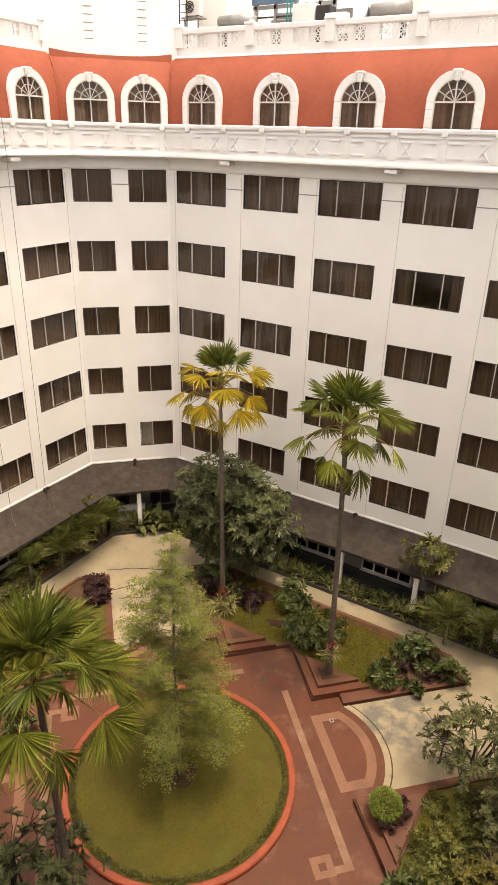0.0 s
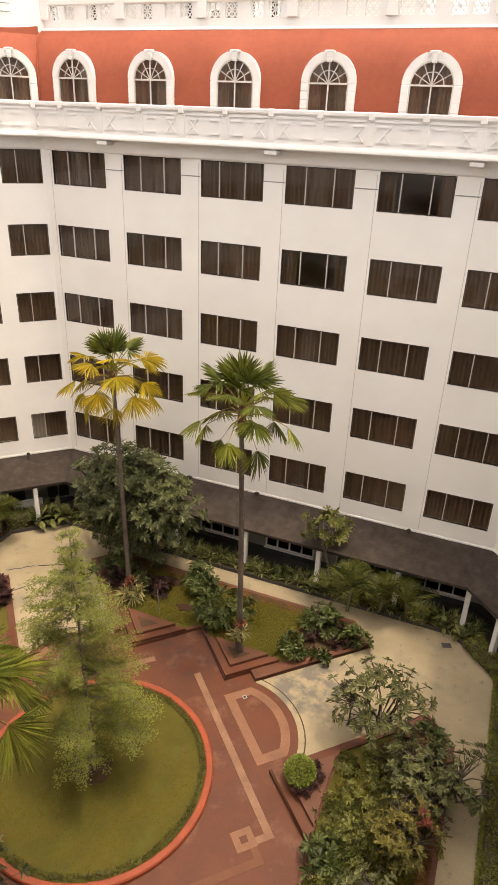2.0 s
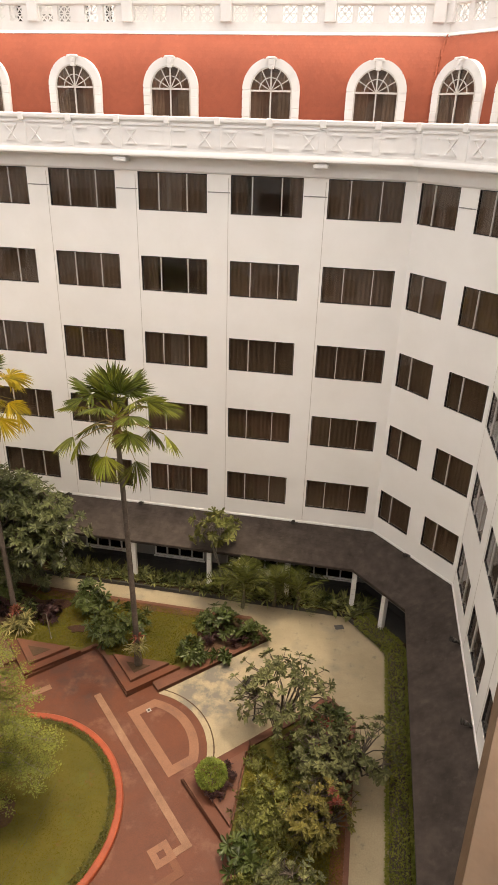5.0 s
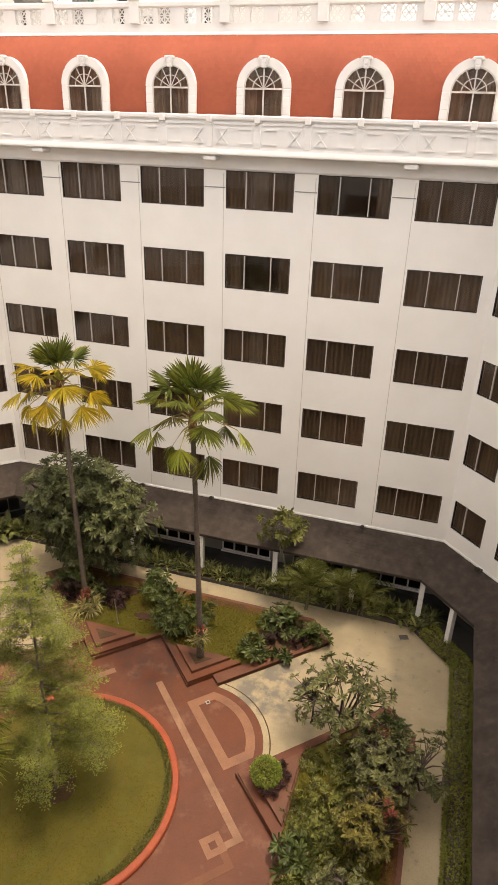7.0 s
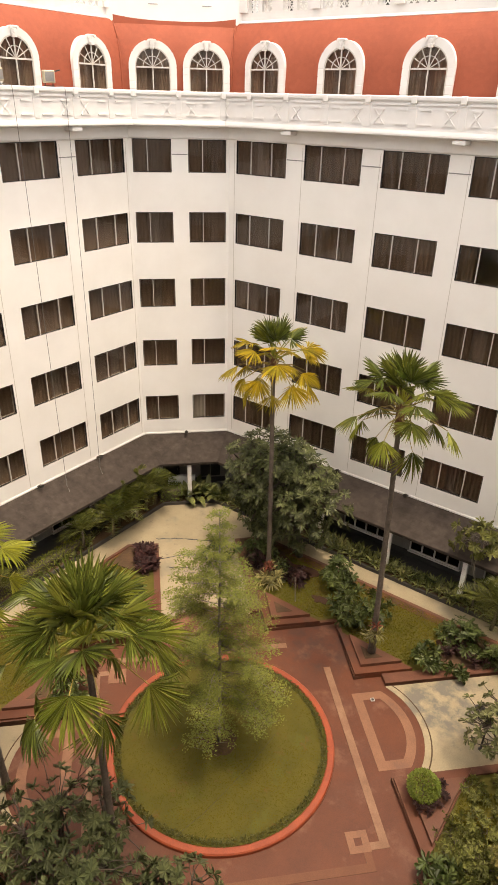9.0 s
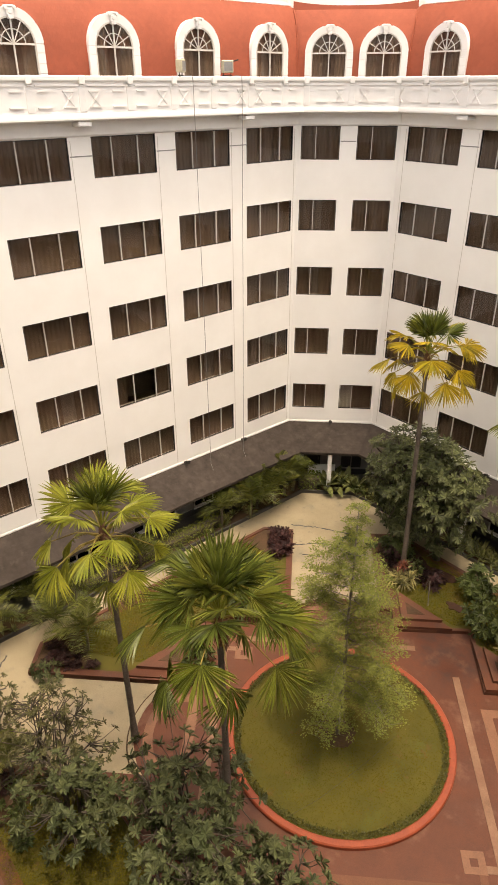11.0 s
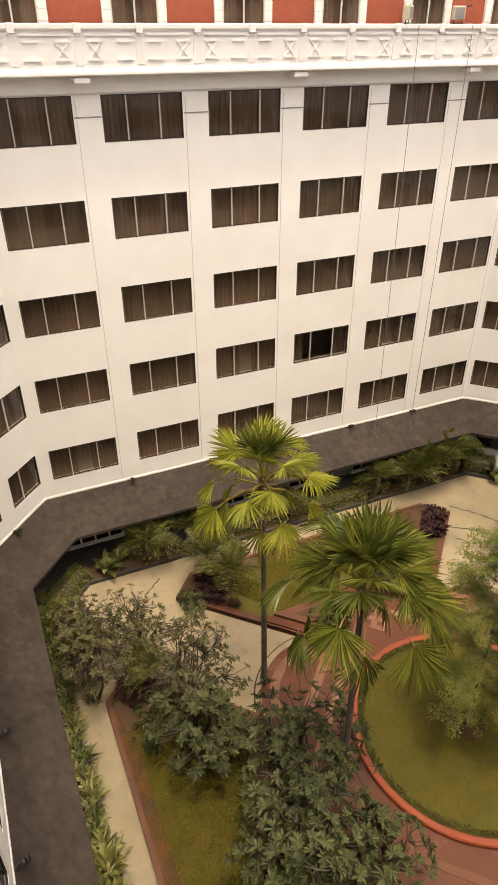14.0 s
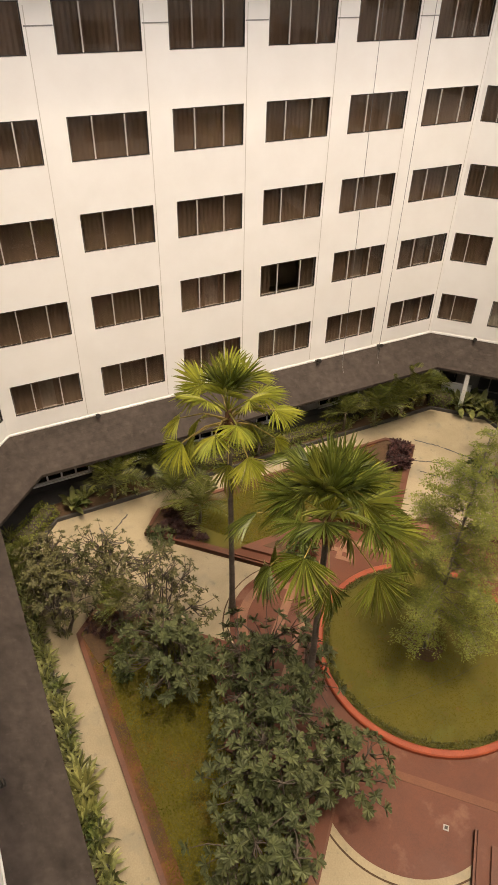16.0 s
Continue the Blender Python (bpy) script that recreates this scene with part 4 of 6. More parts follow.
def leaf(g, base, d, length, width, droop=0.15, normal=None):
    """A folded pointed leaf of four faces."""
    d = d.normalized()
    side = d.cross(normal or Vector((0, 0, 1)))
    if side.length < 0.1:
        side = Vector((1, 0, 0))
    side.normalize()
    up = side.cross(d)
    mid = base + d * length * 0.62 - up * width * 0.10
    tip = base + d * length - Vector((0, 0, droop * length))
    b = len(g.v)
    g.v += [tuple(base), tuple(mid + side * width * 0.5 + up * width * 0.15), tuple(tip), tuple(mid - side * width * 0.5 + up * width * 0.15), tuple(mid)]
    g.f += [(b, b + 1, b + 4), (b + 1, b + 2, b + 4), (b, b + 4, b + 3), (b + 4, b + 2, b + 3)]


def strap(g, base, d, length, width, arch):
    """A long arching blade of three lengths."""
    d = d.normalized()
    side = d.cross(Vector((0, 0, 1)))
    side = side.normalized() if side.length > 0.05 else Vector((1, 0, 0))
    b = len(g.v)
    for q, w in ((0.0, 0.5), (0.4, 1.0), (0.75, 0.8), (1.0, 0.06)):
        p = base + d * length * q - Vector((0, 0, arch * length * q * q))
        g.v += [tuple(p - side * width * w * 0.5 + Vector((0, 0, 0.12 * width))), tuple(p), tuple(p + side * width * w * 0.5 + Vector((0, 0, 0.12 * width)))]
    for q in range(3):
        i = b + q * 3
        g.f += [(i, i + 1, i + 4, i + 3), (i + 1, i + 2, i + 5, i + 4)]


def fan_leaf(r, size, spread, fold, droop, n):
    """A pleated palm fan that opens along +x, folded down along its rib: segments joined half way, then split into drooping points."""
    g = Geo()
    step = 2 * spread / (n - 1)
    for k in range(n):
        a = -spread + step * k + r.uniform(-0.03, 0.03)
        L = size * (0.78 + 0.22 * math.cos(a)) * r.uniform(0.88, 1.06)
        ca, sa = math.cos(a), math.sin(a)
        t = Vector((-sa, ca, 0))
        tip = droop * r.uniform(0.6, 1.7)
        twist = r.uniform(-0.06, 0.06)
        b = len(g.v)
        for q, wd in ((0.03, 1.0), (0.30, 1.0), (0.58, 0.95), (0.82, 0.50), (1.0, 0.05)):
            rad = q * L
            w = 0.5 * step * min(rad, 0.60 * size) * wd * 0.98
            z = -fold * abs(sa) * rad * (0.6 + 0.4 * q) - droop * size * 0.16 * q * q - (tip * size * 0.9 * (q - 0.5) ** 2 if q > 0.5 else 0)
            c = Vector((rad * ca, rad * sa * (1 - 0.30 * fold), z)) + t * twist * rad * q
            pleat = Vector((0, 0, 0.8 * w))
            g.v += [tuple(c - t * w + pleat), tuple(c - pleat), tuple(c + t * w + pleat)]
        for q in range(4):
            i = b + q * 3
            g.f += [(i, i + 1, i + 4, i + 3), (i + 1, i + 2, i + 5, i + 4)]
    return g


FAN_R = random.Random(3)
FANS = {}
for nm, mt in (("green", FAN), ("yellow", FANY), ("lime", FANL), ("olive", FANM)):
    FANS[nm] = []
    for sp, fo, dr in ((96, -0.08, 0.06), (98, 0.10, 0.14), (88, 0.22, 0.20), (66, 0.28, 0.22), (58, 0.34, 0.24)):
        g = fan_leaf(FAN_R, 0.95, radians(sp), fo, dr, 25)
        FANS[nm].append(mesh_from("blade", g.v, g.f, mt))


def fan_palm(foot, crown, label, reach, blade, tint, seed, tuft=14, hang=11, r0=0.115):
    """A tall palm: an upright tuft of young fans over well-parted hanging ones on long stalks."""
    r = random.Random(seed)
    foot, crown = Vector(foot), Vector(crown)
    p = thing("fan_palm", label, "palm tree", "palms of the court", m=Matrix.Translation(foot))
    c = crown - foot
    g = Geo()
    pts, rad = [], []
    for k in range(46):
        u = k / 45
        pts.append(Vector((c.x * u ** 1.4, c.y * u ** 1.4, c.z * u - 0.05)))
        rad.append((r0 * (1.45 - 0.45 * min(1, u * 8)) * (1 - 0.30 * u)) * (1 + 0.07 * (k % 2)))
    g.tube(pts, rad, 10).out("trunk", PALMBARK, p, smooth=True)
    g = Geo()
    for k in range(60):
        d = rand_dir(r, -0.1)
        leaf(g, c + Vector((0, 0, r.uniform(-0.55, 0.35))), d, r.uniform(0.16, 0.34), 0.09, 0.4)
    g.tube([c + Vector((0, 0, -0.6)), c + Vector((0, 0, -0.1)), c + Vector((0, 0, 0.55))], [r0 * 0.8, r0 * 1.5, r0 * 0.9], 8)
    g.out("crown_shaft", HUSK, p, "brown fibrous leaf bases")
    n = tuft + hang
    for k in range(n):
        young = k < tuft
        u = k / (tuft - 1) if young else (k - tuft) / (hang - 1)
        if young:
            el = radians(86 - 70 * u ** 1.2 + r.uniform(-7, 7))
            az = k * 2.39996 + r.uniform(-0.25, 0.25)
            L = min(reach, 1.45) * (0.62 + 0.22 * u) * r.uniform(0.85, 1.12)
            el2 = el - radians(4 + 24 * u + r.uniform(-8, 8))
            k4 = 0 if u < 0.4 else 1 if u < 0.75 else 2
        else:
            el = radians(24 - 56 * u + r.uniform(-8, 8))
            az = (k - tuft) * 2.39996 + 0.6 + r.uniform(-0.2, 0.2)
            L = reach * (1.02 - 0.30 * u) * r.uniform(0.85, 1.15)
            el2 = max(el - radians(34 + 10 * u + r.uniform(-10, 12)), radians(-82))
            k4 = 2 if u < 0.2 else 3 if u < 0.6 else 4
        d = Vector((math.cos(az) * math.cos(el), math.sin(az) * math.cos(el), math.sin(el)))
        top = c + Vector((0, 0, 0.42 if young else 0.25 - 0.25 * u))
        end = top + d * L - Vector((0, 0, 0.0 if young else 0.12 * L))
        fr = thing("frond", "", "")
        fr.parent = p
        Geo().tube([top, top + d * L * 0.5 + Vector((0, 0, 0.02 if young else 0.07 * L)), end], [0.036, 0.022, 0.014], 4).out("stalk", FANL if young else STALK, fr)
        hue = ("olive" if k % 3 == 1 else "green") if young and not (tint == "lime" and u > 0.3) and not (tint == "yellow" and u > 0.62) else {"yellow": "yellow", "lime": "lime", "green": "olive" if k % 3 else "green", "mixed": "lime" if k % 2 == 1 else "olive"}[tint]
        x = Vector((math.cos(az) * math.cos(el2), math.sin(az) * math.cos(el2), math.sin(el2)))
        y = Vector((-math.sin(az), math.cos(az), 0))
        z = x.cross(y)
        roll = r.uniform(-0.45, 0.45)
        y2 = y * math.cos(roll) + z * math.sin(roll)
        z2 = x.cross(y2)
        s = blade * r.uniform(0.88, 1.1) * (0.84 if young else 0.98)
        bl = obj("blade", FANS[hue][k4], fr)
        bl.matrix_basis = Matrix(((x.x * s, y2.x * s, z2.x * s, end.x), (x.y * s, y2.y * s, z2.y * s, end.y), (x.z * s, y2.z * s, z2.z * s, end.z), (0, 0, 0, 1)))
    return p




fan_palm((-13.5, 20.45, 0.15), (-14.15, 21.1, 10.35), "tall fan palm with yellowing fronds", 1.72, 1.10, "yellow", 11, 17, 18)
fan_palm((-7.30, 18.93, 0.43), (-7.53, 18.93, 10.95), "tall fan palm with green drooping fronds", 1.55, 1.10, "mixed", 12, 20, 13)
fan_palm((-9.35, 6.9, 0.2), (-9.42, 6.82, 8.8), "tall fan palm with broad dark green fronds", 1.86, 1.25, "green", 13, 26, 13, 0.105)
fan_palm((-14.1, 6.5, 0.2), (-14.13, 6.35, 8.9), "tall slender fan palm with lime-yellow fronds", 1.55, 1.12, "lime", 14, 15, 14, 0.105)


def long_leaf(g, base, d, length, width, droop, normal):
    """A long leaf, broadest past its middle, folded along the rib, with a blunt point."""
    d = d.normalized()
    side = d.cross(normal)
    side = side.normalized() if side.length > 0.1 else Vector((1, 0, 0))
    up = side.cross(d)
    b = len(g.v)
    for q, w in ((0.0, 0.0), (0.38, 0.34), (0.70, 0.50), (0.92, 0.32), (1.0, 0.0)):
        c = base + d * length * q - Vector((0, 0, droop * length * q * q))
        if w:
            g.v += [tuple(c + side * width * w + up * width * 0.22), tuple(c), tuple(c - side * width * w + up * width * 0.22)]
        else:
            g.v.append(tuple(c))
    g.f += [(b, b + 1, b + 2), (b, b + 2, b + 3), (b + 1, b + 4, b + 5, b + 2), (b + 2, b + 5, b + 6, b + 3), (b + 4, b + 7, b + 8, b + 5), (b + 5, b + 8, b + 9, b + 6), (b + 7, b + 10, b + 8), (b + 8, b + 10, b + 9)]


def rosette(lf, r, p, ax, n, length, width, spread=0.8):
    """A whorl of leaves round the axis ax at p."""
    u = ax.orthogonal().normalized()
    w = ax.cross(u)
    a0 = r.uniform(0, 6.28)
    for j in range(n):
        a = a0 + j * 2.4
        rise = r.uniform(0.0, spread) + (0.5 if j % 4 == 3 else 0.0)
        long_leaf(lf, p, (u * math.cos(a) + w * math.sin(a)) + ax * rise, length * r.uniform(0.65, 1.1), width * r.uniform(0.8, 1.1), r.uniform(0, 0.3), ax)


def broadleaf(name, label, category, foot, centre, radii, clumps, leaves, length, width, material, bark, seed, trunk=0.12, fork=0.35, every=2, hollow=0.55, group="", stems=1, spread=0.8):
    """A tree or shrub: curved limbs from a fork to whorls of leaves spread over an uneven crown."""
    r = random.Random(seed)
    t = thing(name, label, category, group, m=Matrix.Translation(Vector(foot)))
    c = Vector(centre) - Vector(foot)
    g, lf = Geo(), Geo()
    forks = []
    for s in range(stems):
        o = Vector((r.uniform(-1, 1), r.uniform(-1, 1), 0)) * (0.45 if stems > 1 else 0)
        f = Vector((c.x * fork, c.y * fork, c.z * fork * 1.1)) + o * radii[0] * 0.5
        forks.append(f)
        b = o * 0.3
        g.tube([(b.x, b.y, -0.06), b.lerp(f, 0.5) + Vector((r.uniform(-.08, .08), r.uniform(-.08, .08), 0)), f], [trunk * 1.25, trunk, trunk * 0.8], 7)
    lumps = [(rand_dir(r), r.uniform(0.75, 1.15)) for _ in range(9)]
    nodes = []
    for k in range(max(3, min(26, clumps // 9))):
        d = rand_dir(r, 0.3)
        p = c + Vector((d.x * radii[0], d.y * radii[1], d.z * radii[2])) * r.uniform(0.35, 0.62)
        p.z = max(p.z, 0.3)
        f = min(forks, key=lambda v: (v - p).length)
        m = f.lerp(p, 0.5) + rand_dir(r) * 0.14 * (p - f).length + Vector((0, 0, -0.10 * (p - f).length))
        g.tube([f, m, p], [trunk * 0.6, trunk * 0.48, trunk * 0.36], 5, False)
        nodes.append(p)
    for k in range(clumps):
        d = rand_dir(r, 0.25)
        bulge = 1 + sum(max(0, d.dot(l) - 0.55) * (s - 0.95) * 2.2 for l, s in lumps)
        q = r.uniform(hollow, 1.0) * bulge
        p = c + Vector((d.x * radii[0], d.y * radii[1], d.z * radii[2])) * q
        if p.z < 0.15:
            p.z = 0.15 + r.uniform(0, 0.2)
        f = min(nodes, key=lambda v: (v - p).length)
        out = (p - f).normalized()
        if k % every == 0:
            m = f.lerp(p, 0.55) + rand_dir(r) * 0.12 * (p - f).length - Vector((0, 0, 0.08 * (p - f).length))
            g.tube([f, m, p], [trunk * 0.32, trunk * 0.24, 0.010], 4, False)
        ax = (out + Vector((0, 0, 0.8)) + rand_dir(r) * 0.35).normalized()
        rosette(lf, r, p, ax, leaves, length, width, spread)
    g.out("trunk", bark, t, "", True)
    lf.out("crown", material, t)
    return t


broadleaf("tree", "dense dark green broadleaf tree beside the palm", "tree", (-13.2, 22.75, 0.15), (-14.25, 22.6, 3.9), (3.75, 2.1, 2.95), 760, 14, 0.33, 0.085, TREE, DARKBARK, 21, 0.17, 0.4, 4, 0.40, "", 1, 0.5)


def lawn_tree():
    """A thin straight stem with layered sprays of very small leaves, open between the layers."""
    r = random.Random(31)
    t = thing("tree", "light green feathery tiered tree on the round lawn", "tree", m=Matrix.Translation((-9.75, 12.1, 0.11)))
    g, lf = Geo(), Geo()
    H = 9.7
    g.tube([(0, 0, -0.05), (0.03, 0.02, 2.5), (-0.05, 0.05, 5), (0.02, 0.0, 7.4), (0.0, 0.0, H)], [0.075, 0.065, 0.048, 0.028, 0.010], 8)

    def spray(p, rad, n):
        for j in range(n):
            q = rand_dir(r)
            o = p + Vector((q.x, q.y, q.z * 0.30)) * rad * r.uniform(0.25, 1.0)
            leaf(lf, o, Vector((q.x, q.y, r.uniform(-0.3, 0.5))), r.uniform(0.052, 0.088), 0.042, 0.1)
    prof = ((1.0, 0.7), (1.8, 1.45), (3.0, 1.85), (3.8, 1.75), (4.6, 1.7), (5.5, 1.65), (6.4, 1.35), (7.4, 1.0), (8.2, 0.62), (8.8, 0.28), (9.4, 0.12), (9.8, 0.1))

    def reach_at(z):
        for (za, ra), (zb, rb) in zip(prof, prof[1:]):
            if z <= zb:
                return ra + (rb - ra) * (z - za) / (zb - za)
        return 0.1
    for tier in range(21):
        u = tier / 20
        z = 1.35 + (H - 1.5) * u
        R = reach_at(z)
        low = z < 3.9
        for k in range(4 if z < 8.6 else 3):
            az = k * 2 * math.pi / 4 + tier * 1.9 + r.uniform(-0.5, 0.5)
            L = R * r.uniform(0.5, 1.15) * (1.0 + (0.60 * (u - 0.42) * -math.cos(az)))
            d = Vector((math.cos(az), math.sin(az), 0))
            o = Vector((0, 0, z))
            end = o + d * L + Vector((0, 0, (0.30 - 0.40 * (1 - u)) * L + r.uniform(-0.12, 0.12)))
            mid = o + d * L * 0.5 + Vector((0, 0, 0.16 * L))
            g.tube([o, mid, end], [0.018 * (1.3 - u), 0.011, 0.004], 4, False)
            side = Vector((-d.y, d.x, 0))
            count = max(2, int(5 * L))
            for q in [0.30 + 0.72 * j / count for j in range(count + 1)]:
                p = o.lerp(mid, q * 2) if q < 0.5 else mid.lerp(end, q * 2 - 1)
                for sgn in (-1, 1):
                    w = side * sgn * r.uniform(0.08, 0.42) * (0.25 + 0.8 * q) * min(1, 0.4 + L * 0.5) + d * r.uniform(0, 0.15)
                    tip = p + w + Vector((0, 0, r.uniform(-0.06, 0.06)))
                    g.tube([p, tip], [0.005, 0.003], 3, False)
                    spray(tip, r.uniform(0.16, 0.28) * min(1, 0.45 + 0.4 * R), int(r.uniform(22, 56) * (0.85 if low else 1.0) * min(1, 0.4 + 0.5 * R)))
    g.out("trunk", BARK, t, "thin straight trunk with tiered twigs", True)
    lf.out("crown", FINE, t, "fine pale green leaves")
lawn_tree()

broadleaf("tree", "low dark spreading tree behind the tall palm", "tree", (-15.4, 22.6, 0.15), (-15.3, 22.7, 2.3), (1.6, 1.1, 1.7), 180, 10, 0.35, 0.13, TREE, DARKBARK, 22, 0.10, 0.4, 3, 0.5, "", 1, 0.5)
PG = "plumeria trees"
def plumeria(label, foot, centre, radii, clumps, seed, leaves=9, length=0.40, material=PLUM, bark=DARKBARK, every=1, hollow=0.5, stems=2, trunk=0.075):
    return broadleaf("plumeria", label, "tree", foot, centre, radii, clumps, leaves + 2, length * 1.06, length * 0.37, material, bark, seed, trunk, 0.4, every, hollow, PG, stems, 0.6)
plumeria("open plumeria tree beside the lantern", (-1.3, 17.0, 0.15), (-1.15, 17.2, 2.2), (2.0, 1.6, 1.1), 130, 41, 9, 0.24, PLUML)
plumeria("bushy plumeria overhanging the east path", (0.6, 15.4, 0.15), (0.55, 15.3, 1.5), (1.35, 1.6, 0.9), 170, 42, 9, 0.20, PLUML)
plumeria("sparse plumeria leaning over the east path", (1.3, 15.6, 0.15), (2.0, 15.7, 1.7), (1.0, 1.6, 0.9), 40, 43, 8, 0.26, PLUML)
plumeria("bushy plumeria with yellowing leaves", (0.5, 13.2, 0.15), (0.4, 13.2, 1.3), (1.1, 1.4, 0.9), 120, 44, 9, 0.20, YELLOWED)
plumeria("low plumeria at the east bed", (0.2, 10.7, 0.15), (0.0, 10.6, 1.2), (1.3, 1.5, 0.9), 150, 51, 9, 0.19, PLUML)
plumeria("dense plumeria under the broad palm", (-9.9, 5.6, 0.15), (-9.9, 5.7, 2.3), (2.6, 2.2, 1.5), 240, 45, 10, 0.25, PLUM, DARKBARK, 1, 0.35, 4, 0.07)
plumeria("tall plumeria over the south bed", (-7.5, 4.4, 0.15), (-7.2, 4.4, 2.5), (2.5, 2.0, 1.6), 230, 46, 10, 0.25, PLUM, DARKBARK, 1, 0.35, 4, 0.07)
plumeria("spreading plumeria at the end of the south bed", (-5.4, 3.4, 0.15), (-5.5, 3.4, 2.2), (1.9, 1.7, 1.3), 130, 53, 10, 0.25, PLUM, DARKBARK, 1, 0.35, 3, 0.07)
plumeria("half-bare plumeria with many grey limbs", (-14.4, 4.0, 0.15), (-14.5, 4.0, 2.0), (2.5, 1.8, 1.4), 250, 47, 6, 0.165, HALF, DARKBARK, 1, 0.3, 6, 0.05)
plumeria("half-bare spreading plumeria near the path", (-16.8, 2.4, 0.15), (-16.9, 2.4, 2.0), (2.0, 1.6, 1.3), 190, 54, 6, 0.165, HALF, DARKBARK, 1, 0.3, 5, 0.05)
plumeria("spreading plumeria over the path corner", (-16.0, 0.7, 0.15), (-16.2, 0.7, 2.0), (2.0, 1.4, 1.4), 150, 48, 7, 0.20, HALF, DARKBARK, 1, 0.4, 3, 0.06)
plumeria("small spreading plumeria near the arcade", (-18.1, 0.8, 0.15), (-17.9, 0.8, 1.8), (1.5, 1.1, 1.2), 130, 52, 7, 0.20, HALF, DARKBARK, 1, 0.4, 3, 0.06)
plumeria("low plumeria beside the red kerb", (-12.2, 3.4, 0.15), (-12.3, 3.5, 1.9), (2.0, 1.6, 1.4), 190, 49, 9, 0.24, PLUM, DARKBARK, 1, 0.35, 4, 0.06)
plumeria("low plumeria spreading over the red paving", (-7.3, 6.3, 0.15), (-6.9, 6.6, 1.7), (1.7, 1.5, 1.1), 100, 56, 10, 0.25, PLUM, DARKBARK, 1, 0.35, 3, 0.06)
plumeria("slender young plumeria before the arcade", (-5.0, 24.3, 0.15), (-5.4, 24.4, 3.7), (1.3, 0.9, 0.85), 36, 50, 10, 0.31, COVER, BARK, 1, 0.5, 1, 0.05)

# shrubs of the north bed
SG = "whorl-leaved shrubs"
def shrub(label, x, y, rx, h, clumps, seed, material=DEEP, length=0.34):
    return broadleaf("shrub", label, "shrub", (x, y, 0.16), (x, y, h * 0.55), (rx, rx * 0.9, h * 0.5), clumps, 9, length, length * 0.36, material, DARKBARK, seed, 0.03, 0.3, 3, 0.5, SG, 1, 0.7)
shrub("dark green shrub beside the palm trunk", -8.75, 20.45, 1.35, 1.6, 80, 61)
shrub("dark green shrub on the grass", -10.6, 22.0, 1.05, 1.5, 44, 62)
shrub("rounded shrub at the bed edge", -5.3, 19.95, 0.70, 1.15, 34, 63)
shrub("broad shrub over red soil", -4.5, 21.8, 1.15, 1.1, 52, 64)
shrub("low shrub at the bed corner", -3.1, 21.5, 0.7, 0.85, 26, 65)
shrub("small shrub over the red kerb", -4.15, 20.15, 0.38, 0.5, 9, 66)
shrub("dark shrub at the west bed", -15.8, 20.0, 1.0, 1.4, 36, 70)
shrub("low grey-green shrub at the bed corner", -18.7, 5.4, 0.7, 0.7, 22, 71, PLUM, 0.24)
shrub("dark round shrub on the west lawn", -15.3, 10.2, 0.8, 1.0, 30, 72)
shrub("red-tipped shrub among the east plumerias", 0.9, 13.4, 0.3, 2.4, 8, 87, REDLEAF, 0.2)
shrub("red-leaved shrub before the east plumeria", 0.3, 16.9, 0.4, 1.5, 14, 88, REDLEAF, 0.22)
shrub("low shrub at the south bed", -3.8, 3.6, 0.9, 1.2, 30, 73)
er = random.Random(89)
for k in range(34):
    x, y = er.uniform(-1.9, 0.3), er.uniform(9.4, 16.6)
    if x > -1.5 + abs(y - 12.0) * -0.15 and x + 9.47 > abs(y - 11.985) + 3.6:
        shrub("low soft green ground-cover shrub on the east bed", x, y, er.uniform(0.55, 0.8), er.uniform(0.4, 0.75), 34, 500 + k, COVER, er.uniform(0.16, 0.22))
shrub("low shrub beside the east bed", 0.6, 17.4, 0.8, 1.2, 30, 74)
shrub("low dark shrub on bare soil under the plumeria", -14.6, 2.5, 0.9, 0.6, 40, 84, DEEP, 0.2)
shrub("purple shrub on bare soil under the plumeria", -15.6, 2.0, 0.7, 0.5, 30, 85, PURPLE, 0.2)
shrub("low dark shrub at the bed corner kerb", -13.5, 2.0, 0.7, 0.6, 30, 86, DEEP, 0.2)
shrub("low dark shrub under the plumeria", -1.6, 12.2, 0.8, 0.8, 30, 75)


shrub("red-leaved shrub under the tree", -12.3, 20.9, 0.7, 0.9, 34, 77, PURPLE, 0.24)
shrub("dark red-leaved shrub behind the palm trunk", -14.4, 20.75, 0.7, 1.0, 34, 90, PURPLE, 0.24)
shrub("green shrub at the foot of the palm", -13.2, 21.0, 0.6, 0.9, 22, 78, STRAP, 0.26)
shrub("bushy green shrub under the tree", -14.6, 21.6, 0.9, 1.2, 34, 79)
shrub("dark shrub by the west lawn edge", -16.6, 13.6, 0.8, 0.9, 30, 82)
shrub("low dark shrub in the west bed", -17.6, 15.4, 0.8, 0.9, 30, 83)


def topiary():
    r = random.Random(80)
    t = thing("topiary_ball", "clipped bright green ball shrub in the triangle bed", "shrub", m=Matrix.Translation((-3.15, 14.36, 0.44)))
    lf = Geo()
    for k in range(2600):
        d = rand_dir(r)
        p = Vector((0, 0, 0.42)) + Vector((d.x * 0.48, d.y * 0.48, d.z * 0.42)) * r.uniform(0.88, 1.03)
        leaf(lf, p, d + rand_dir(r) * 0.9, r.uniform(0.06, 0.11), 0.05, 0.05)
    lf.out("crown", LIME, t)
    Geo().tube([(0, 0, -0.05), (0, 0, 0.5)], [0.05, 0.04], 6).out("trunk", BARK, t)
topiary()


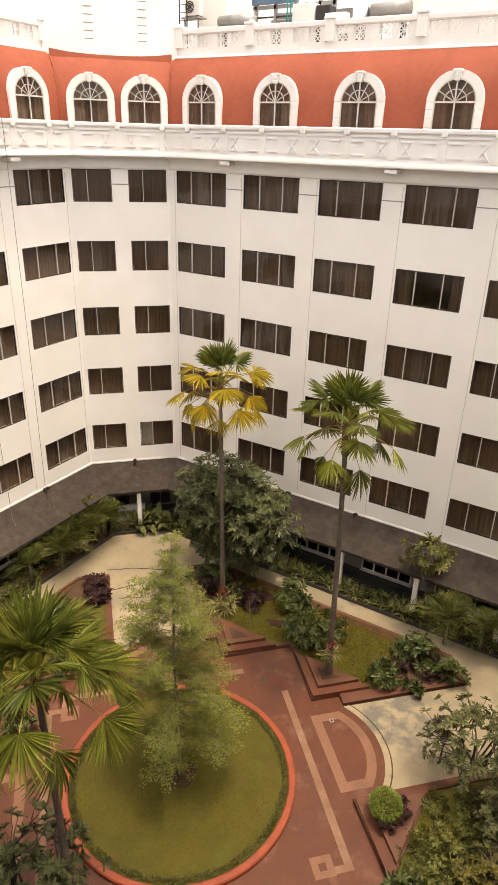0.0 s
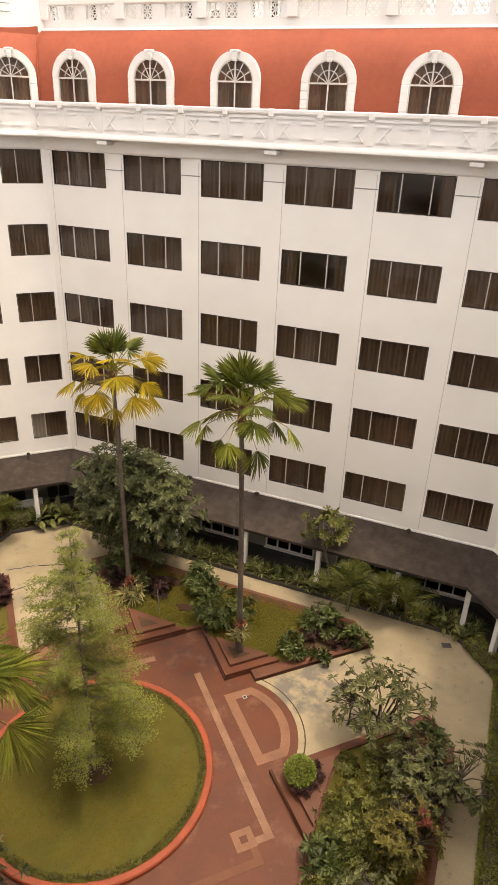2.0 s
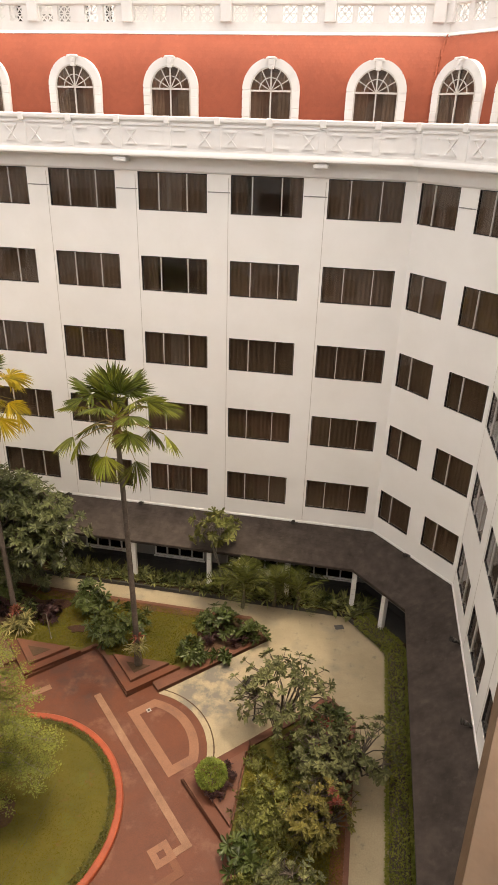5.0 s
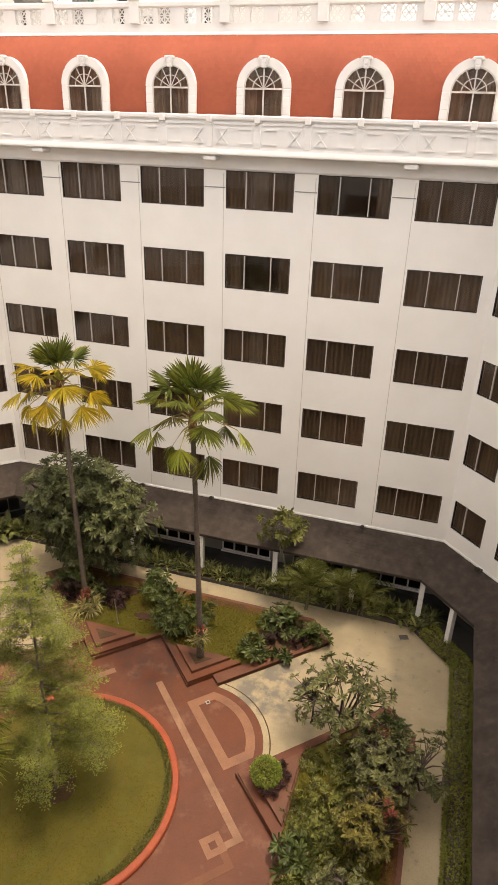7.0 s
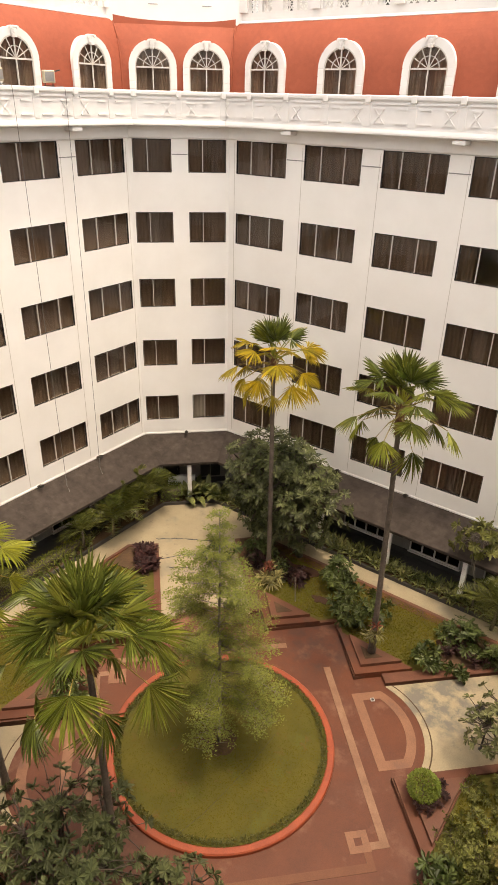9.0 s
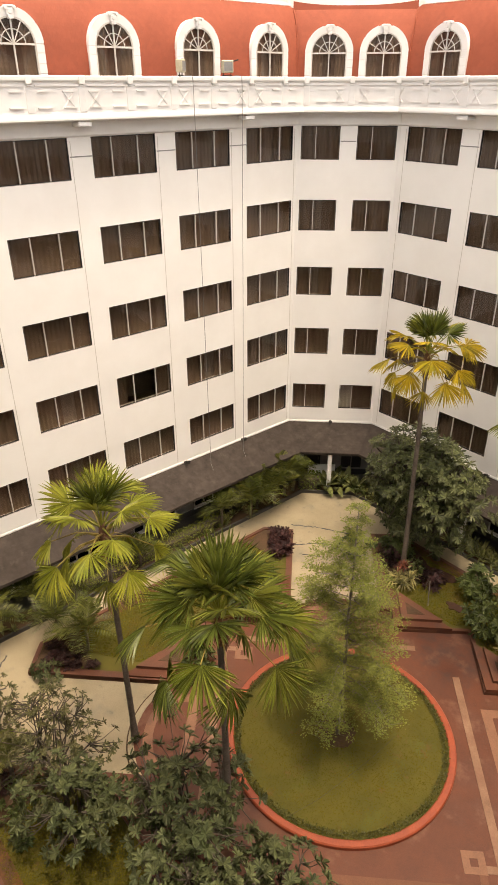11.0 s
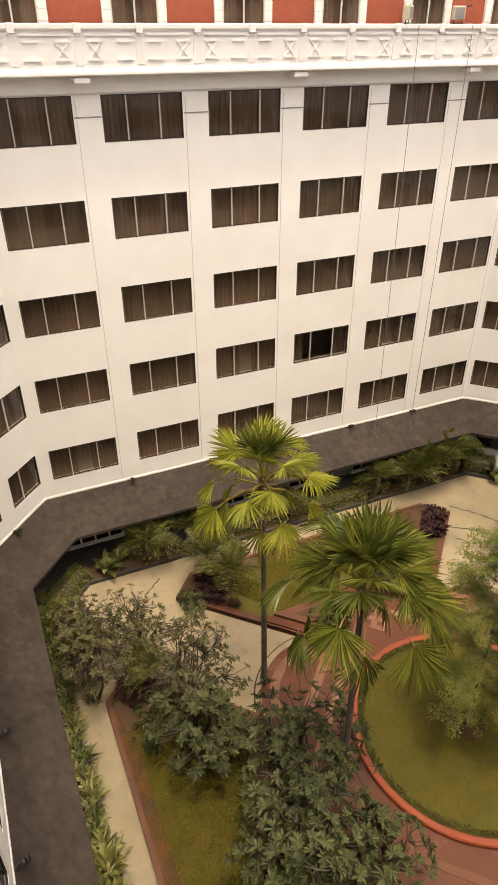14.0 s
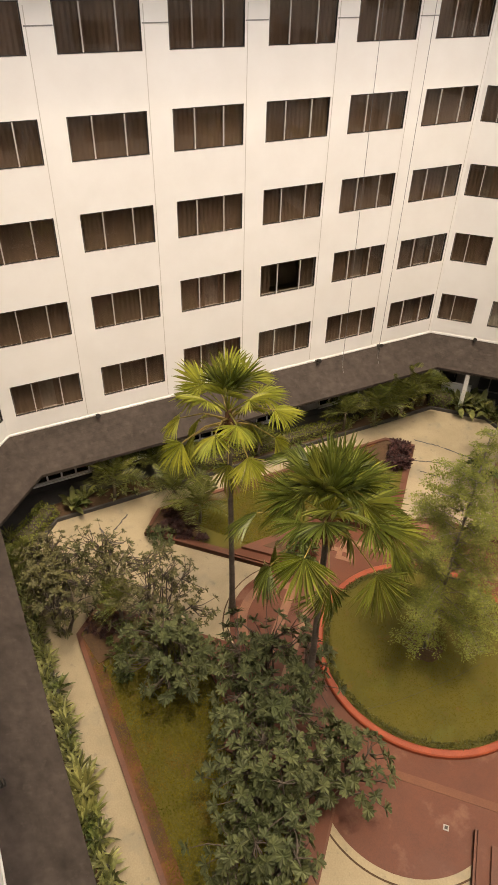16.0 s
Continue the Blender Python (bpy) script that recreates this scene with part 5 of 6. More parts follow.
def clump_meshes(name, make, material, n, seed):
    out = []
    for k in range(n):
        r = random.Random(seed + k)
        g = Geo()
        make(g, r)
        out.append(mesh_from(name, g.v, g.f, material))
    return out


def strap_clump(n, length, width, arch):
    def make(g, r):
        for k in range(n):
            a, el = k * 2.4 + r.uniform(-.3, .3), r.uniform(0.45, 1.38)
            d = Vector((math.cos(a) * math.cos(el), math.sin(a) * math.cos(el), math.sin(el)))
            strap(g, Vector((math.cos(a) * 0.04, math.sin(a) * 0.04, 0)), d, length * r.uniform(0.7, 1.1), width, arch * r.uniform(0.6, 1.3))
    return make


STRAPS = clump_meshes("strap_plant", strap_clump(32, 0.80, 0.085, 0.42), STRAP, 4, 300)
BROAD = clump_meshes("broad_plant", strap_clump(16, 0.85, 0.20, 0.45), STRAP, 3, 320)
BROMEL = clump_meshes("bromeliad", strap_clump(44, 0.5, 0.042, 0.7), CREAM, 2, 360)
AGAVE = clump_meshes("strap_rosette", strap_clump(46, 1.25, 0.13, 0.38), CREAMGREEN, 1, 350)
REDBROM = clump_meshes("bromeliad", strap_clump(34, 0.42, 0.05, 0.6), REDLEAF, 2, 365)
def purple_make(g, r):
    for k in range(9):
        p = Vector((r.uniform(-.25, .25), r.uniform(-.25, .25), r.uniform(0.15, 0.45)))
        rosette(g, r, p, (Vector((0, 0, 1)) + rand_dir(r) * 0.4).normalized(), 8, 0.24, 0.09)
PURPLES = clump_meshes("purple_plant", purple_make, PURPLE, 3, 380)


def pinnate(g, r, fronds=17, L=1.6):
    """Arching feather fronds from one point."""
    for k in range(fronds):
        a = k * 2.4 + r.uniform(-.3, .3)
        el = r.uniform(0.40, 1.40)
        d = Vector((math.cos(a) * math.cos(el), math.sin(a) * math.cos(el), math.sin(el)))
        side = Vector((-math.sin(a), math.cos(a), 0))
        ll = L * r.uniform(0.8, 1.1)
        pts = [Vector((0, 0, 0.0)) + d * ll * q - Vector((0, 0, 0.48 * ll * q * q)) for q in (0, 0.25, 0.5, 0.75, 1.0)]
        g.tube(pts, [0.018, 0.014, 0.010, 0.007, 0.003], 3, False)
        for j in range(20):
            q = 0.12 + 0.86 * j / 19
            i = min(int(q * 4), 3)
            p = pts[i].lerp(pts[i + 1], q * 4 - i)
            fl = 0.27 * ll * math.sin(math.pi * (0.15 + 0.8 * q)) + 0.06
            for s in (-1, 1):
                strap_d = side * s + d * 0.7 + Vector((0, 0, r.uniform(-0.1, 0.35)))
                b = len(g.v)
                strap_d.normalize()
                w = 0.027
                e = p + strap_d * fl - Vector((0, 0, 0.10 * fl))
                m = p + strap_d * fl * 0.5
                g.v += [tuple(p), tuple(m + d * w), tuple(e), tuple(m - d * w)]
                g.f += [(b, b + 1, b + 2, b + 3)]
FEATHERS = clump_meshes("feather_palm", pinnate, FEATHER, 3, 400)


def plant(name, label, category, group, mesh, x, y, z, s, rng_):
    t = thing(name, label, category, group, m=Matrix.Translation((x, y, z)) @ Matrix.Rotation(rng_.uniform(0, 6.28), 4, "Z"))
    o = obj("leaves", mesh, t)
    o.scale = (s, s, s * rng_.uniform(0.9, 1.1))
    return t


def feather_palm(label, x, y, h, s, seed):
    r = random.Random(seed)
    t = thing("feather_palm", label, "palm", "small feather palms", m=Matrix.Translation((x, y, 0.14)))
    Geo().tube([(0, 0, -0.05), (0.05, 0.03, h * 0.5), (0, 0.05, h)], [0.09, 0.07, 0.06], 7).out("trunk", PALMBARK, t, smooth=True)
    o = obj("fronds", FEATHERS[seed % 3], t)
    o.matrix_basis = Matrix.Translation((0, 0.05, h)) @ Matrix.Rotation(r.uniform(0, 6), 4, "Z") @ Matrix.Scale(s * 1.12, 4)
    return t


pr = random.Random(77)
f = NORTH
x = XW + CUT + 0.2
while x < XE - CUT + 0.3:
    for row in (0, 1):
        if not (-14.5 < x < -13.8):
            plant("strap_plant", "arching variegated strap-leaf plant beside the path", "plant", "strap plants by the arcade", pr.choice(STRAPS), x + pr.uniform(-.12, .12), 24.42 + row * 0.42 + pr.uniform(-.08, .08), 0.13, pr.uniform(0.88, 1.18), pr)
    x += 0.46
x = XW + CUT - 1
while x < XE - CUT - 6:
    plant("strap_plant", "narrow strap-leaf plant along the south path", "plant", "strap plants by the arcade", pr.choice(STRAPS), x, -0.28 + pr.uniform(-.15, .15), 0.13, pr.uniform(0.8, 1.0), pr)
    x += 0.36
plant("strap_rosette", "large pale green strap-leaved rosette by the south path", "plant", "", AGAVE[0], -10.15, -0.2, 0.13, 1.0, pr)
plant("strap_rosette", "pale green strap-leaved rosette by the south path", "plant", "", AGAVE[0], -9.3, -0.3, 0.13, 0.75, pr)
for x, y, s in ( (-22.2, 2.6, 1.3), (-22.5, 3.2, 1.1), (-21.15, 23.45, 1.7), (-20.75, 23.85, 1.7), (-20.35, 24.2, 1.7), (-19.9, 24.45, 1.7), (-21.2, 24.1, 1.7), (0.3, 24.3, 0.95), (1.1, 24.0, 1.0), (1.8, 23.4, 0.8), (3.0, 19.2, 0.8), (3.1, 18.6, 0.7)):
    plant("broad_plant", "broad-leaved green plant beside the path", "plant", "broad plants by the arcade", pr.choice(BROAD), x, y, 0.13, s, pr)
for k in range(30):
    u_, v_ = pr.uniform(0, 1), pr.uniform(0, 1)
    plant("purple_plant", "dark purple foliage plant in the bed corner", "plant", "purple plants", pr.choice(PURPLES), -19.15 + 1.25 * u_ - 0.55 * v_, 18.55 - 1.25 * u_ - 0.55 * v_, 0.18, pr.uniform(0.8, 1.05), pr)
for k in range(90):
    x, y = pr.uniform(-20.3, -17.6), pr.uniform(4.7, 7.0)
    if CX - x > CY - y + 3.15 and CX - x + CY - y < 16.4:
        plant("purple_plant", "dark purple ground-cover plant in the bed corner", "plant", "purple plants", pr.choice(PURPLES), x, y, 0.15, pr.uniform(0.5, 0.75), pr)
for x, y in ((-3.05, 13.85), (-2.75, 13.95), (-2.6, 14.25), (-2.55, 14.6), (-2.75, 14.95)):
    plant("purple_plant", "dark purple plant round the clipped ball", "plant", "purple plants", pr.choice(PURPLES), x, y, 0.47, 0.55, pr)
for x, y in ((-4.6, 21.2), (-5.0, 21.5), (-3.9, 21.1), (-3.4, 21.4), (-4.9, 20.9)):
    plant("purple_plant", "red-leaved plant in the north bed", "plant", "purple plants", pr.choice(PURPLES), x, y, 0.18, 0.8, pr)
for x, y, z, red_ in ((-13.3, 20.25, 1.05, True), (-13.35, 20.2, 0.9, True), (-13.0, 19.95, 0.35, False), (-13.5, 19.85, 0.30, False), (-13.25, 19.9, 0.55, False), (-12.9, 20.2, 0.6, False), (-7.22, 18.82, 1.95, True), (-7.15, 18.8, 1.55, False), (-7.4, 18.8, 1.25, False)):
    plant("bromeliad", "dark red bromeliad fixed on the palm trunk" if red_ else "pale variegated bromeliad fixed on the palm trunk", "plant", "bromeliads", pr.choice(REDBROM if red_ else BROMEL), x, y, z, 1.05 if red_ else 1.5 if x < -10 else 1.15, pr)
feather_palm("feather palm before the arcade", -3.9, 23.6, 1.3, 1.15, 401)
feather_palm("feather palm before the arcade", -2.5, 24.0, 1.1, 1.05, 402)
feather_palm("feather palm before the arcade", -1.4, 24.1, 0.9, 1.0, 403)
feather_palm("feather palm by the west arcade", -22.0, 4.4, 1.2, 1.05, 404)
feather_palm("feather palm by the west arcade", -22.2, 6.4, 1.2, 0.95, 405)
feather_palm("feather palm in the bed corner", -20.0, 6.5, 1.3, 1.05, 406)
feather_palm("feather palm in the bed corner", -18.9, 7.2, 1.1, 1.0, 407)
feather_palm("feather palm by the northwest path", -21.7, 19.9, 1.1, 1.25, 408)
feather_palm("feather palm by the northwest path", -22.0, 20.9, 1.3, 1.2, 409)
feather_palm("feather palm by the northwest path", -21.7, 18.2, 1.1, 1.2, 410)
feather_palm("feather palm by the northwest path", -22.0, 16.5, 1.1, 0.95, 411)
for k, (x, y, sc) in enumerate(((-21.9, 8.2, 1.0), (-22.0, 11.6, 0.9))):
    feather_palm("feather palm screening the west arcade", x, y, 0.8, sc * 0.9, 420 + k)
for k, (x, y, sc) in enumerate(((-22.1, 19.0, 1.15), (-22.1, 21.7, 0.9))):
    feather_palm("dense feather palm screening the west arcade", x, y, 1.2, sc, 430 + k)
for k in range(36):
    plant("broad_plant", "broad-leaved green plant in the west planting strip", "plant", "broad plants by the arcade", pr.choice(BROAD if k % 3 else STRAPS), -22.2 + pr.uniform(-.35, .35), 4.0 + k * 0.47 + pr.uniform(-.1, .1), 0.13, pr.uniform(0.42, 0.6), pr)
feather_palm("small feather palm by the south path", -19.7, -0.1, 0.3, 0.8, 412)
feather_palm("small feather palm at the bare plumeria", -15.3, 2.6, 1.4, 0.7, 413)


def hedge(label, pts, width, h, material, seed, density=420):
    """Clipped hedge along a line."""
    r = random.Random(seed)
    t = thing("hedge", label, "hedge", "clipped hedges", m=Matrix.Translation((*pts[0], 0.12)))
    lf, core = Geo(), Geo()
    o = Vector((*pts[0], 0))
    for a, b in zip(pts, pts[1:]):
        a, b = Vector((*a, 0)) - o, Vector((*b, 0)) - o
        L = (b - a).length
        e = (b - a).normalized()
        n = Vector((-e.y, e.x, 0))
        m = Matrix(((e.x, n.x, 0, a.x), (e.y, n.y, 0, a.y), (0, 0, 1, 0), (0, 0, 0, 1)))
        core.box(0, -width / 2 + 0.08, 0, L, width / 2 - 0.08, h - 0.1, m, 0.03)
        for k in range(int(L * density * (width + h))):
            u, w = r.uniform(-0.04, L + 0.04), r.uniform(-1, 1)
            if r.random() < width / (width + 2 * h):
                p, d = Vector((u, w * width / 2, h + 0.05 * math.sin(u * 3) + r.uniform(-0.08, 0.03))), Vector((0, 0, 1))
            else:
                s = 1 if r.random() < 0.5 else -1
                p, d = Vector((u, s * (width / 2 + r.uniform(-0.06, 0.03)), r.uniform(0, h))), Vector((0, s, 0.3))
            leaf(lf, m @ p, m.to_3x3() @ (d + rand_dir(r) * 0.9), r.uniform(0.07, 0.13), 0.055, 0.1)
    core.out("twig_core", DARKBARK, t)
    lf.out("foliage", material, t)
    return t
hedge("low lime-green hedge beside the east path", [(1.55, 23.75), (3.05, 22.15), (3.05, 12.0)], 0.74, 0.35, HEDGE, 90, 620)
hedge("clipped green hedge before the northwest arcade", [(-22.25, 22.25), (-21.45, 23.15)], 0.8, 0.75, LIME, 91, 380)
hedge("low green hedge beside the southwest path", [(-22.3, 1.6), (-20.7, -0.05)], 0.8, 0.5, HEDGE, 92)
hedge("low green hedge along the west arcade", [(-22.3, 7.2), (-22.3, 17.0)], 0.6, 0.5, HEDGE, 93, 420)

tagged(Geo().prism([(-9.75 + 0.62 * math.cos(k * math.pi / 12) * (1 + 0.08 * math.sin(k * 2.3)), 12.1 + 0.62 * math.sin(k * math.pi / 12) * (1 + 0.08 * math.sin(k * 2.3))) for k in range(24)], 0.10, 0.127).out("soil_ring", SOIL), "bare dark soil ring round the lawn tree", "soil", kind="structure")
def soil_patch(x, y, rx, ry, seed):
    r = random.Random(seed)
    ph = [(r.uniform(0, 6.28), r.uniform(0.05, 0.16)) for _ in range(5)]
    pts = []
    for k in range(44):
        a = k * math.pi / 22
        q = 1 + sum(w * math.sin((j + 2) * a + p) for j, (p, w) in enumerate(ph))
        pts.append((x + rx * q * math.cos(a), y + ry * q * math.sin(a)))
    tagged(Geo().prism(pts, 0.14, 0.186).out("soil_patch", REDSOIL), "bare red-brown soil patch in the bed grass", "soil", "bare soil patches", "structure")
soil_patch(-10.7, 20.6, 0.34, 0.26, 1)
soil_patch(-13.4, 21.3, 1.5, 0.95, 2)
soil_patch(-4.4, 21.3, 1.0, 0.6, 3)
# low dark border plants just inside the round kerb
r_ = random.Random(95)
bt = thing("border_plants", "low dark green border planting inside the round kerb", "border plants", kind="stuff")
g = Geo()
for k in range(3600):
    a, rr = r_.uniform(0, 6.283), r_.uniform(3.50, 3.72)
    leaf(g, Vector((LX + rr * math.cos(a), LY + rr * math.sin(a), 0.12 + r_.uniform(0, 0.10))), rand_dir(r_, 0.5), r_.uniform(0.06, 0.12), 0.045, 0.1)
g.out("leaves", BORDER, bt)

# grass tufts
def turf(label, inside, x0, y0, x1, y1, z, n, seed, h=0.07, material=BLADE):
    r = random.Random(seed)
    t = thing("grass", label, "grass", kind="stuff")
    g = Geo()
    while n:
        x, y = r.uniform(x0, x1), r.uniform(y0, y1)
        if not inside(x, y):
            continue
        n -= 1
        a = r.uniform(0, 6.283)
        l = h * r.uniform(0.6, 1.5)
        b = len(g.v)
        dx, dy = math.cos(a) * 0.022, math.sin(a) * 0.022
        ox, oy = r.uniform(-.05, .05), r.uniform(-.05, .05)
        g.v += [(x - dx, y - dy, z), (x + dx, y + dy, z), (x + ox, y + oy, z + l)]
        g.f.append((b, b + 1, b + 2))
    g.out("blades", material, t)
turf("mown lawn grass", lambda x, y: math.hypot(x - LX, y - LY) < 3.68, LX - 3.8, LY - 3.8, LX + 3.8, LY + 3.8, 0.118, 20000, 1, 0.014)


def in_poly(pts):
    def test(x, y):
        c = False
        for i in range(len(pts)):
            (xa, ya), (xb, yb) = pts[i], pts[i - 1]
            if (ya > y) != (yb > y) and x < (xb - xa) * (y - ya) / (yb - ya) + xa:
                c = not c
        return c
    return test
for k, where in enumerate(("north", "east", "south", "west")):
    pts = turn4([(-5.9, 10.75), (-3.4, 7.3), (-0.6, 7.6), (0, 8.3), (0.6, 7.6), (3.4, 7.3), (5.9, 10.75)], k)
    xs, ys = [p[0] for p in pts], [p[1] for p in pts]
    turf(where + " bed grass", in_poly(pts), min(xs), min(ys), max(xs), max(ys), 0.158, 34000, 10 + k, 0.03, BEDBLADE)
# ---------- roofscape behind the balustrades ----------
nw = FACES[0]
g = Geo()
x0, x1 = nw.end(-1.0) - 0.2, nw.end(-1.0, True) + 0.2
g.box(x0, 0.86, 23.05, x1, 5.0, 30.0)
tower = tagged(g.out("wall_tower", WHITE, m=nw.m), "white lift tower rising above the corner roof", "tower wall", kind="structure")
for xx in (nw.length * 0.30, nw.length * 0.80):
    for k in range(14):
        child(Geo().box(xx - 0.20, 0.845, 23.75 + k * 0.30, xx + 0.20, 0.87, 23.78 + k * 0.30).out("ladder_rung", GREYMETAL, m=nw.m), tower)
for f in FACES:
    if f.name != "southeast":
        tagged(f.sweep([(-9.0, 23.0), (-1.9, 23.0), (-1.9, 23.3), (-9.0, 23.3)]).out("roof_deck_" + f.name, GREYCON, m=f.m), "flat grey roof deck behind the balustrade", "roof deck", kind="structure")
        tagged(f.sweep([(-9.2, 0.0), (-9.0, 0.0), (-9.0, 23.3), (-9.2, 23.3)]).out("wall_outer_" + f.name, GREYWALL, m=f.m), "plain outer hotel wall", "outer wall", kind="structure")


def ac_unit(x, y, z, rot, s=1.0):
    t = thing("air_conditioner", "white outdoor air-conditioner unit with round fan grille", "air conditioner", "roof air conditioners", m=Matrix.Translation((x, y, z)) @ Matrix.Rotation(radians(rot), 4, "Z") @ Matrix.Scale(s, 4))
    Geo().box(-0.42, -0.16, 0.06, 0.42, 0.16, 0.72, bevel=0.02).out("case", TRIM, t)
    Geo().tube([(-0.10, -0.165, 0.40), (-0.10, -0.18, 0.40)], [0.25, 0.25], 20).out("fan_grille", METAL, t, "round dark fan grille")
    for k in (0.1, 0.17, 0.24):
        g = Geo()
        for j in range(20):
            a, b = 2 * math.pi * j / 20, 2 * math.pi * (j + 1) / 20
            g.tube([(-0.10 + k * math.cos(a), -0.19, 0.40 + k * math.sin(a)), (-0.10 + k * math.cos(b), -0.19, 0.40 + k * math.sin(b))], 0.006, 3, False)
        g.out("guard_ring", TRIM, t)
    for sx in (-0.3, 0.3):
        Geo().box(sx - 0.03, -0.2, 0.0, sx + 0.03, 0.2, 0.06).out("foot", METAL, t)
    return t
ac_unit(-20.8, 28.6, 24.92, 0)
tagged(Geo().box(-21.3, 28.3, 24.86, -20.3, 28.9, 24.92).box(-21.2, 28.4, 23.3, -21.14, 28.46, 24.86).box(-20.46, 28.4, 23.3, -20.4, 28.46, 24.86).out("unit_stand", GREYMETAL), "grey metal stand under the air conditioner", "stand")
ac_unit(-13.75, 29.0, 23.95, 0, 1.15)
tagged(Geo().box(-14.3, 28.7, 23.3, -13.2, 29.3, 23.95, bevel=0.02).out("plinth_block", GREYWALL), "grey block under a roof unit", "plinth")
lad = thing("roof_ladder", "black metal ladder on the tower side", "ladder")
for dx in (0.0, 0.42):
    Geo().tube([(-20.98 + dx, 27.75, 23.3), (-20.98 + dx, 27.75, 29.5)], 0.03, 6).out("rail", METAL, lad)
for k in range(20):
    Geo().tube([(-20.98, 27.75, 23.5 + k * 0.3), (-20.56, 27.75, 23.5 + k * 0.3)], 0.015, 5).out("rung", METAL, lad)
tagged(Geo().box(-21.0, 29.3, 23.3, -19.5, 33.0, 29.5).out("wall_stair_head", WHITE), "white stair-head block on the roof", "wall", kind="structure")
tagged(Geo().box(-23.0, 33.2, 23.3, -20.0, 33.6, 27.0).out("wall_screen", GREYWALL), "grey roof screen wall", "wall", kind="structure")
frame_ = thing("plant_frame", "grey steel frame of a roof plant room with a blue fascia", "plant frame")
for x in (-18.95, -17.9, -16.8, -15.6, -14.9):
    Geo().box(x - 0.07, 31.0, 23.3, x + 0.07, 31.14, 25.75).out("post", GREYMETAL, frame_)
Geo().box(-19.1, 31.0, 25.45, -14.8, 31.12, 25.60).out("beam", GREYMETAL, frame_)
Geo().box(-19.1, 30.9, 25.62, -16.8, 31.0, 25.95).out("fascia", BLUE, frame_, "blue sheet fascia")
Geo().box(-19.0, 33.0, 23.3, -14.9, 33.1, 25.6).out("back_panel", GREYWALL, frame_, "grey louvred back")
for z in (24.6, 25.1):
    Geo().box(-18.9, 31.02, z, -14.9, 31.10, z + 0.06).out("brace", METAL, frame_)
tagged(Geo().box(-16.44, 30.0, 23.3, -15.36, 30.9, 25.40, bevel=0.03).out("roof_chiller", TRIM), "white boxy roof chiller unit", "chiller", "roof chillers")
tagged(Geo().box(-15.32, 30.1, 23.3, -14.66, 30.8, 25.30, bevel=0.03).out("roof_chiller", METAL), "dark boxy roof chiller unit", "chiller", "roof chillers")
tagged(Geo().box(-18.4, 31.5, 23.3, -17.0, 32.6, 25.1, bevel=0.03).out("roof_chiller", GREYMETAL), "grey boxy roof chiller unit inside the frame", "chiller", "roof chillers")
for x in (-16.47, -16.3):
    tagged(Geo().tube([(x, 29.6, 23.3), (x, 29.6, 27.0)], 0.035, 8).out("pipe", TEAL, smooth=True), "teal painted vertical roof pipe", "pipe", "roof pipes")
duct = thing("roof_duct", "grey sheet-metal duct along the roof", "duct")
Geo().tube([(-19.6, 29.0, 24.72), (-18.4, 29.0, 24.75), (-17.8, 29.1, 24.70)], [0.26, 0.26, 0.24], 14).out("pipe_run", GREYMETAL, duct, smooth=True)
for x in (-19.3, -18.2):
    Geo().box(x - 0.05, 28.8, 23.3, x + 0.05, 29.2, 24.52).out("support", METAL, duct)
duct = thing("roof_duct", "brown-grey round duct with a bend beside the balustrade", "duct")
Geo().tube([(-12.3, 29.2, 24.78), (-11.4, 29.2, 24.82), (-10.7, 29.2, 24.84)], [0.27, 0.27, 0.27], 16).out("pipe_run", GREYMETAL, duct, smooth=True)
Geo().tube([(-12.75, 29.2, 23.3), (-12.7, 29.2, 24.4), (-12.3, 29.2, 24.78)], [0.27, 0.28, 0.27], 16).out("bend", GREYMETAL, duct, smooth=True)
for x in (-11.9, -10.9):
    Geo().box(x - 0.05, 29.0, 23.3, x + 0.05, 29.4, 24.58).out("support", METAL, duct)
tagged(Geo().box(-11.0, 30.0, 23.3, -5.0, 33.5, 26.5).out("wall_roof_room", WHITE), "white plant room block on the roof", "wall", kind="structure")
rw = thing("roof_railing", "pale pipe railing beside the tower", "railing")
for k in range(5):
    Geo().tube([(-26.2, 21.5 - k * 0.45, 23.3), (-26.2, 21.5 - k * 0.45, 25.3)], 0.02, 5).out("post", METAL, rw)
for k in range(4):
    Geo().tube([(-26.2, 21.6, 24.5 + 0.2 * k), (-26.2, 19.5, 24.5 + 0.2 * k)], 0.02, 5).out("bar", LAMPHEAD, rw)

# ---------- wall spotlights ----------
def make_spot():
    t = thing("spotlight", "small dark wall spotlight above the canopy", "spotlight", "wall spotlights")
    Geo().box(-0.05, -0.10, 0.0, 0.05, 0.0, 0.06).out("bracket", METAL, t)
    Geo().tube([(0, -0.10, 0.05), (0, -0.18, 0.10), (0, -0.28, 0.14)], [0.05, 0.08, 0.095], 10).out("housing", METAL, t, smooth=True)
    Geo().tube([(0, -0.355, 0.16), (0, -0.37, 0.163)], [0.10, 0.10], 10).out("lens", METAL, t)
    return t
spot = make_spot()
first = True
for f in FACES:
    if f.name == "southeast":
        continue
    for x in (f.piers if f.long else [f.length / 2]):
        m = f.m @ Matrix.Translation((x, -0.05, 3.46))
        if first:
            spot.matrix_world, first = m, False
        else:
            copy_thing(spot, m)

